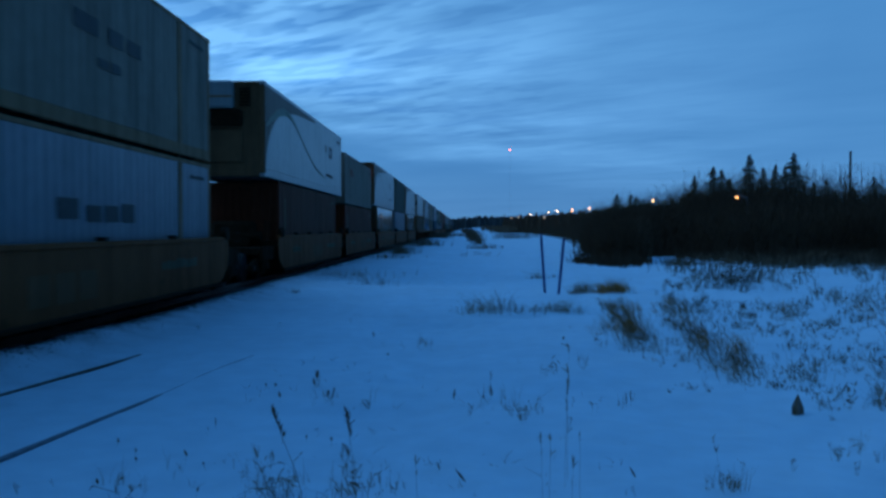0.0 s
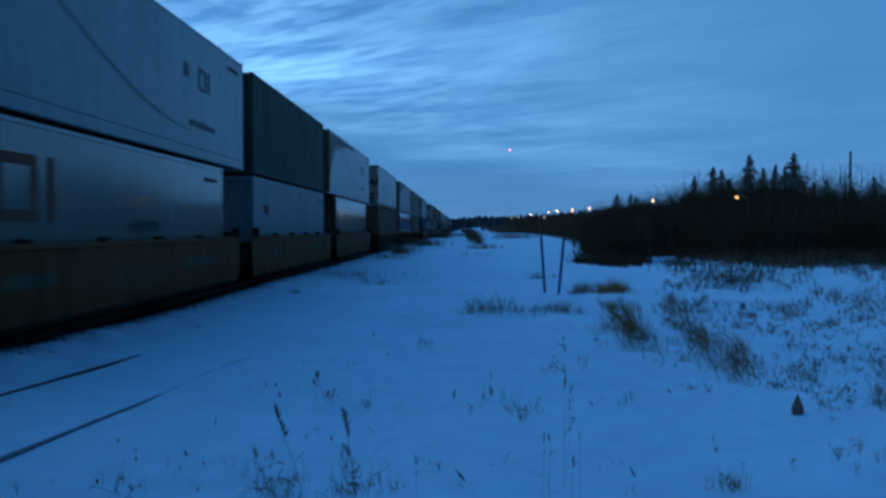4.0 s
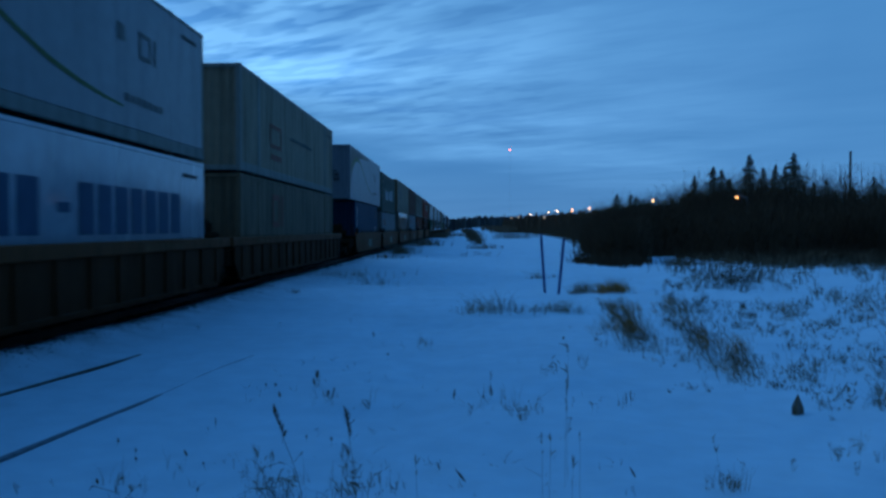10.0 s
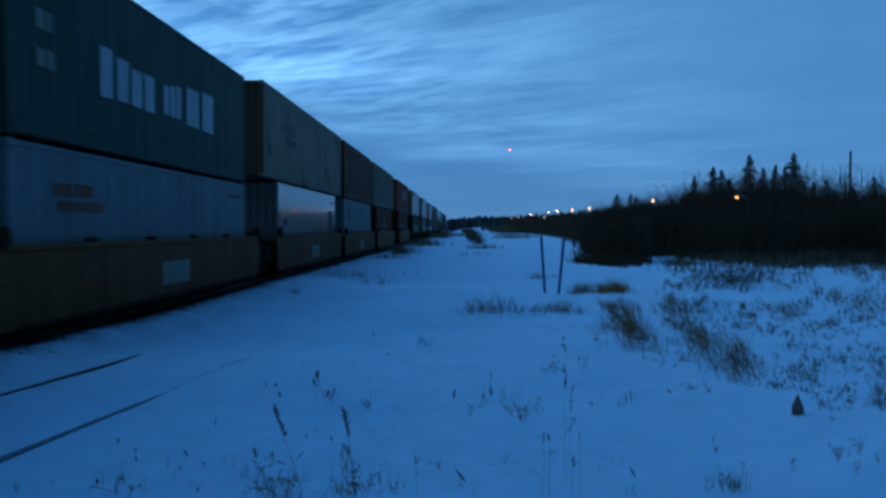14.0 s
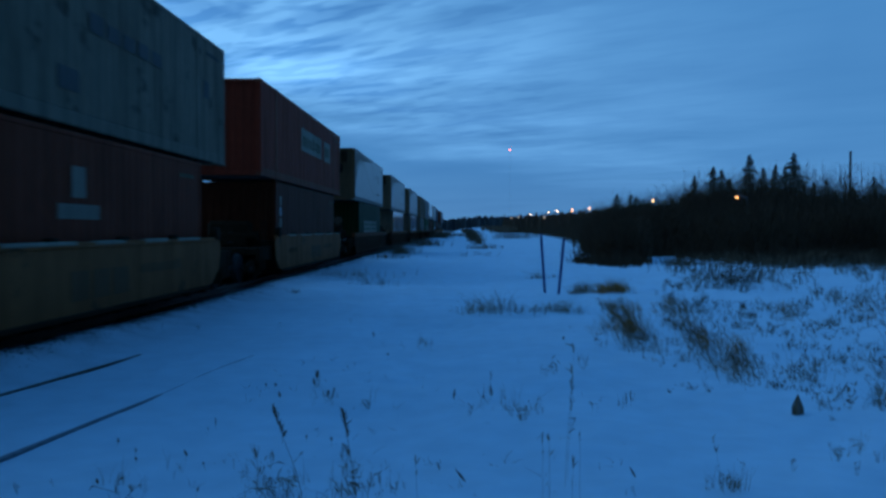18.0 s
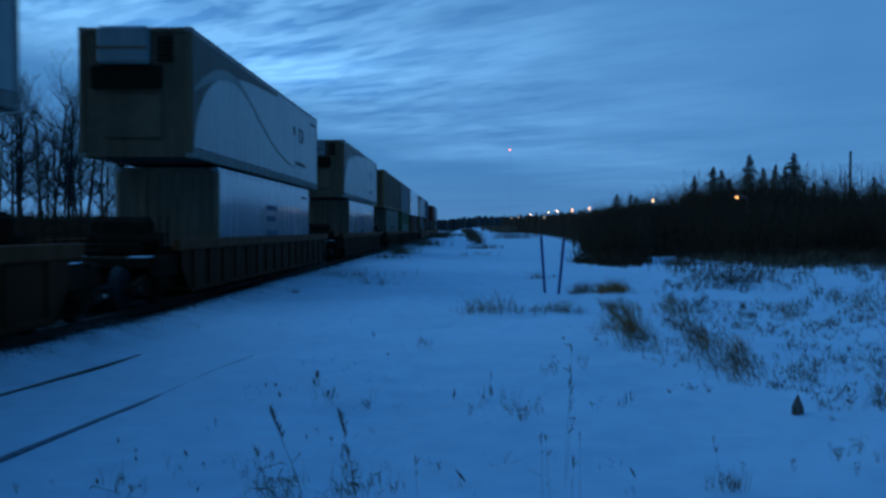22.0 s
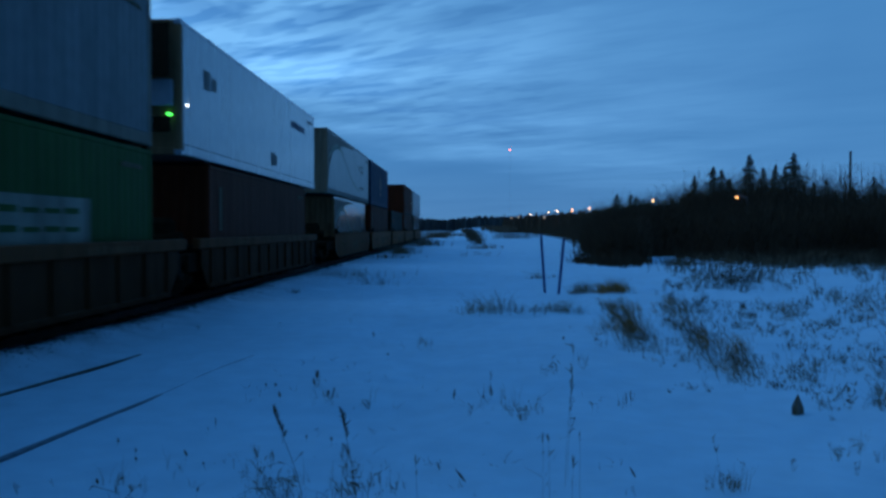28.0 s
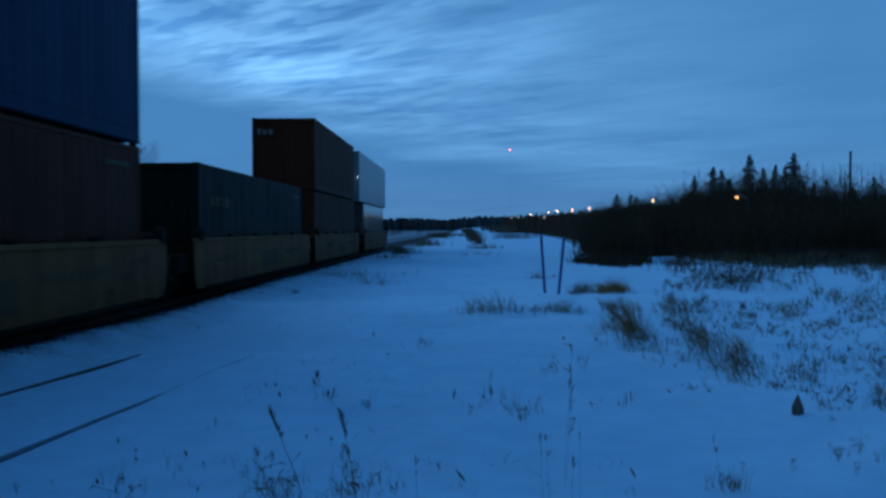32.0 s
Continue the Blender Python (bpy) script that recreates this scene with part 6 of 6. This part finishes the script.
    # separate clumps on the open snow
    for px, py, h, n, sp in ((520, 520, 0.16, 16, 0.06), (660, 505, 0.3, 30, 0.4), (620, 490, 0.35, 50, 0.8),
                             (575, 488, 0.2, 30, 0.5), (705, 450, 0.7, 60, 0.5), (690, 458, 0.4, 40, 0.8), (745, 436, 0.7, 50, 1.0), (834, 422, 1.7, 60, 0.35), (840, 427, 1.35, 60, 0.4), (847, 432, 0.8, 40, 0.35), (848, 440, 0.5, 24, 0.6), (848, 452, 0.3, 14, 0.5), (828, 412, 1.4, 40, 1.0), (712, 450, 0.65, 60, 0.4), (752, 434, 0.8, 50, 0.8), (780, 422, 1.2, 50, 1.0), (885, 412, 1.6, 60, 1.5), (880, 408, 2.2, 50, 3.0), (800, 418, 0.9, 50, 2.0), (870, 440, 0.4, 20, 0.5), (952, 494, 0.35, 22, 0.12), (978, 490, 0.1, 10, 0.08)):
        grass_clump(px, py, h, n, sp, PALEWEED if (px + py) % 3 == 0 else WEED, "small dark weed clump on the snow", r=0.0085 if py > 560 else 0.009)
    # the row behind the drift
    for px in range(818, 1022, 11):
        k = random.Random(px)
        grass_clump(px, 556 - k.uniform(0, 6), k.uniform(0.16, 0.42) * (1.25 if 838 < px < 895 else 0.70), 20 if 838 < px < 895 or px > 960 else 8, 0.13, PALEWEED if k.random() < 0.7 else WEED, "grey dry grass behind a low drift", (k.uniform(-0.2, 0.2), 0), 0.0045)
    # tan grass
    k = random.Random(12)
    for lo, hi, tall, many in ((1018, 1038, 0.34, 5), (1046, 1063, 0.24, 3), (1068, 1114, 0.40, 11)):
        for _ in range(many):
            grass_clump(k.uniform(lo, hi), 516 + k.uniform(-4, 5), tall * k.uniform(0.35, 1.45), 24, 0.14, (STRAW, RUSSET, PALEWEED, RUSSET)[k.randrange(4)], "tan dry grass standing in the snow", (-0.15, 0), 0.006, fan=0.22)
    # ragged fringe along the foot of the thicket
    for _ in range(46):
        px = k.uniform(1026, 1140) if k.random() < 0.4 else k.uniform(1190, 1570)
        grass_clump(px, (461 if px < 1150 else 465) + abs(k.gauss(0, 5)), k.uniform(0.3, 0.8), 26, 0.3, (TWIG, TWIG, WEED)[k.randrange(3)], "ragged dead growth along the thicket's foot", (k.gauss(0, 0.15), 0), 0.008)
    # broad dry patches that lean over the slope: centre, half width, half height, slant, heights, how many
    k = random.Random(9)
    for cx, cy, sx, sy, slant, lo, hi, many in ((1112, 575, 31, 33, 0.55, 0.12, 0.28, 165), (1100, 542, 28, 10, 0.3, 0.12, 0.26, 34), (1198, 545, 28, 20, 0.5, 0.10, 0.26, 56), (1236, 598, 22, 24, 0.7, 0.10, 0.26, 76), (1302, 636, 32, 32, 0.3, 0.12, 0.28, 90), (1160, 610, 30, 20, 0.6, 0.05, 0.14, 16), (1240, 640, 30, 18, 0.5, 0.05, 0.16, 16), (1330, 590, 26, 30, 0.3, 0.08, 0.20, 12), (1520, 545, 36, 16, 0.0, 0.10, 0.26, 26), (1388, 548, 13, 12, 0.3, 0.12, 0.30, 14)):
        for _ in range(many):
            v = max(-1.25, min(1.25, k.gauss(0, 0.62)))
            px, py = cx + k.gauss(0, 0.62) * sx + v * sy * slant, cy + v * sy + k.gauss(0, 3)
            grass_clump(px, py + 6, k.uniform(lo, hi), 5, 0.07, (STRAW, RUSSET, PALEWEED, RUSSET, WEED)[k.randrange(5)], "leaning dry grass on a snowy rise", (-0.33 + k.gauss(0, 0.20), 0), 0.0045, fan=0.22)
    for px, py, h, n, sp, mat in ((1290, 510, 0.75, 60, 0.35, WEED), (1275, 495, 0.7, 50, 0.5, WEED), (1310, 500, 0.55, 40, 0.4, WEED), (1240, 480, 0.6, 50, 0.8, WEED), (1310, 545, 0.22, 12, 0.03, WEED), (1325, 560, 0.12, 14, 0.08, WEED),
                                  (1418, 672, 0.34, 30, 0.10, PALEWEED), (1470, 640, 0.25, 16, 0.08, PALEWEED), (1530, 640, 0.25, 16, 0.10, PALEWEED), (1560, 655, 0.25, 16, 0.08, WEED), (1540, 715, 0.26, 20, 0.05, WEED), (1565, 718, 0.24, 26, 0.05, WEED), (1292, 866, 0.16, 12, 0.04, WEED),
                                  (1205, 640, 0.10, 8, 0.05, WEED)):
        grass_clump(px, py, h, n, sp, mat, "dark dead weeds scattered over the snow", (0.12, 0), 0.0055 if py < 600 else 0.0042)
    # small bundle like a tent
    d = 1480 * 1.6 / (732 - 405)
    x = at(1408, d)
    z = float(ground_z(x, d))
    rng = np.random.RandomState(5)
    o = thing("weed_bundle", "dried cone-shaped plant head standing on the snow", "weed", place=pose(x, d, z))
    for i in range(16):
        a = i * math.tau / 16
        w = rng.uniform(0.8, 1.15)
        ca, sa = math.cos(a) * w * 0.8, math.sin(a) * w * 0.8
        part("dry_leaf", Shape().tube((0.055 * ca, 0.055 * sa, -0.01), (0.056 * ca, 0.056 * sa, 0.055), 0.003, 0.005, 5).tube((0.056 * ca, 0.056 * sa, 0.055), (0.004 * ca, 0.004 * sa, 0.155 * w), 0.0055, 0.002, 5), PALEWEED if i % 4 else GALV, o)
    for i in range(9):
        a = i * math.tau / 9 + 0.2
        ca, sa = math.cos(a), math.sin(a)
        part("dry_leaf", Shape().tube((0.024 * ca, 0.024 * sa, -0.01), (0.028 * ca, 0.028 * sa, 0.07), 0.006, 0.008, 5).tube((0.028 * ca, 0.028 * sa, 0.07), (0.003 * ca, 0.003 * sa, 0.16), 0.008, 0.002, 5), PALEWEED, o)
    # what nobody could count
    rng = np.random.RandomState(17)
    P, Q, R0, R1 = [], [], [], []
    for _ in range(1080):      # little clumps, each a few stalks with dark seed heads
        cx, cy = rng.uniform(1175, 1620), 466 + 262 * rng.rand() ** 1.75
        if cy > 620 and cx < 1330 + 0.4 * (cy - 620) and rng.rand() < 0.8:
            continue
        if cy > 700 and cx < 1420:
            continue
        if noise.noise((cx / 70.0, cy / 30.0, 3.7)) < -0.26:
            continue
        size, dark = rng.uniform(3, 8), rng.rand() < 0.22
        for _ in range(rng.randint(2, 6)):
            o = ground_along(cx + rng.normal(0, size), cy + rng.normal(0, size * 0.4))
            d = o[1]
            h = rng.uniform(5, 19) / 1480 * d
            a, b, c, e = blades(rng, rng.randint(2, 5), h, 0.0012 * d, (-0.08, 0), 0.0004 + 0.00013 * d, 0.24)
            for _ in range(rng.randint(1, 3)):
                q = b[2 * rng.randint(0, len(b) // 2) + 1]
                a.append(q - np.array([0, 0, 0.0022 * d]))
                b.append(q + np.array([rng.normal(0, 0.0006 * d), 0, 0.0016 * d]))
                c.append(0.001 + 0.00022 * d)
                e.append(0.001 + 0.00018 * d)
            rows = (P, Q, R0, R1) if dark else GRASS.setdefault(("sparse grey weeds standing in the snowy field", PALEWEED.name), [[], [], [], []])
            rows[0].extend(o + v for v in a)
            rows[1].extend(o + v for v in b)
            rows[2].extend(c)
            rows[3].extend(e)
    for _ in range(420):
        px, py = rng.uniform(300, 1120), 555 + 330 * rng.rand()
        d = 1480 * 1.6 / (py - 405)
        x = at(px, d)
        if x < -2.2 or noise.noise((px / 70.0, py / 40.0, 1.3)) < 0.05:
            continue
        z = float(ground_z(x, d))
        a, b, c, e = blades(rng, rng.randint(1, 4), rng.uniform(0.02, 0.11), 0.02, (0, 0), 0.0010 + 0.00009 * d, 0.5)
        o = np.array([x, d, z])
        P += [o + v for v in a]
        Q += [o + v for v in b]
        R0 += c
        R1 += e
    tubes_mesh("field_weeds", "sparse dark weeds all over the snowy field", "weeds", np.array(P), np.array(Q), np.array(R0), np.array(R1), WEED)


vegetation()
for (text, paint_name), rows in GRASS.items():
    tubes_mesh("dry_grass", text, "grass", *(np.array(a) for a in rows), bpy.data.materials[paint_name])


def motions():
    times = [i * 2.0 for i in range(17)]
    for ob, mid, z in MOVERS:
        walk(ob, [(t, pose(TRACK_X, mid - travelled(t), z)) for t in times])
    for i, (ob, x, y, z) in enumerate(MOVING_WEEDS):
        if i < 8:
            walk(ob, [(t * 1.0, pose(x, y, z, 0, 1.6 * math.sin(t * 1.9 + i) + 0.8 * math.sin(t * 0.7 + 2 * i), 0)) for t in range(33)])


motions()
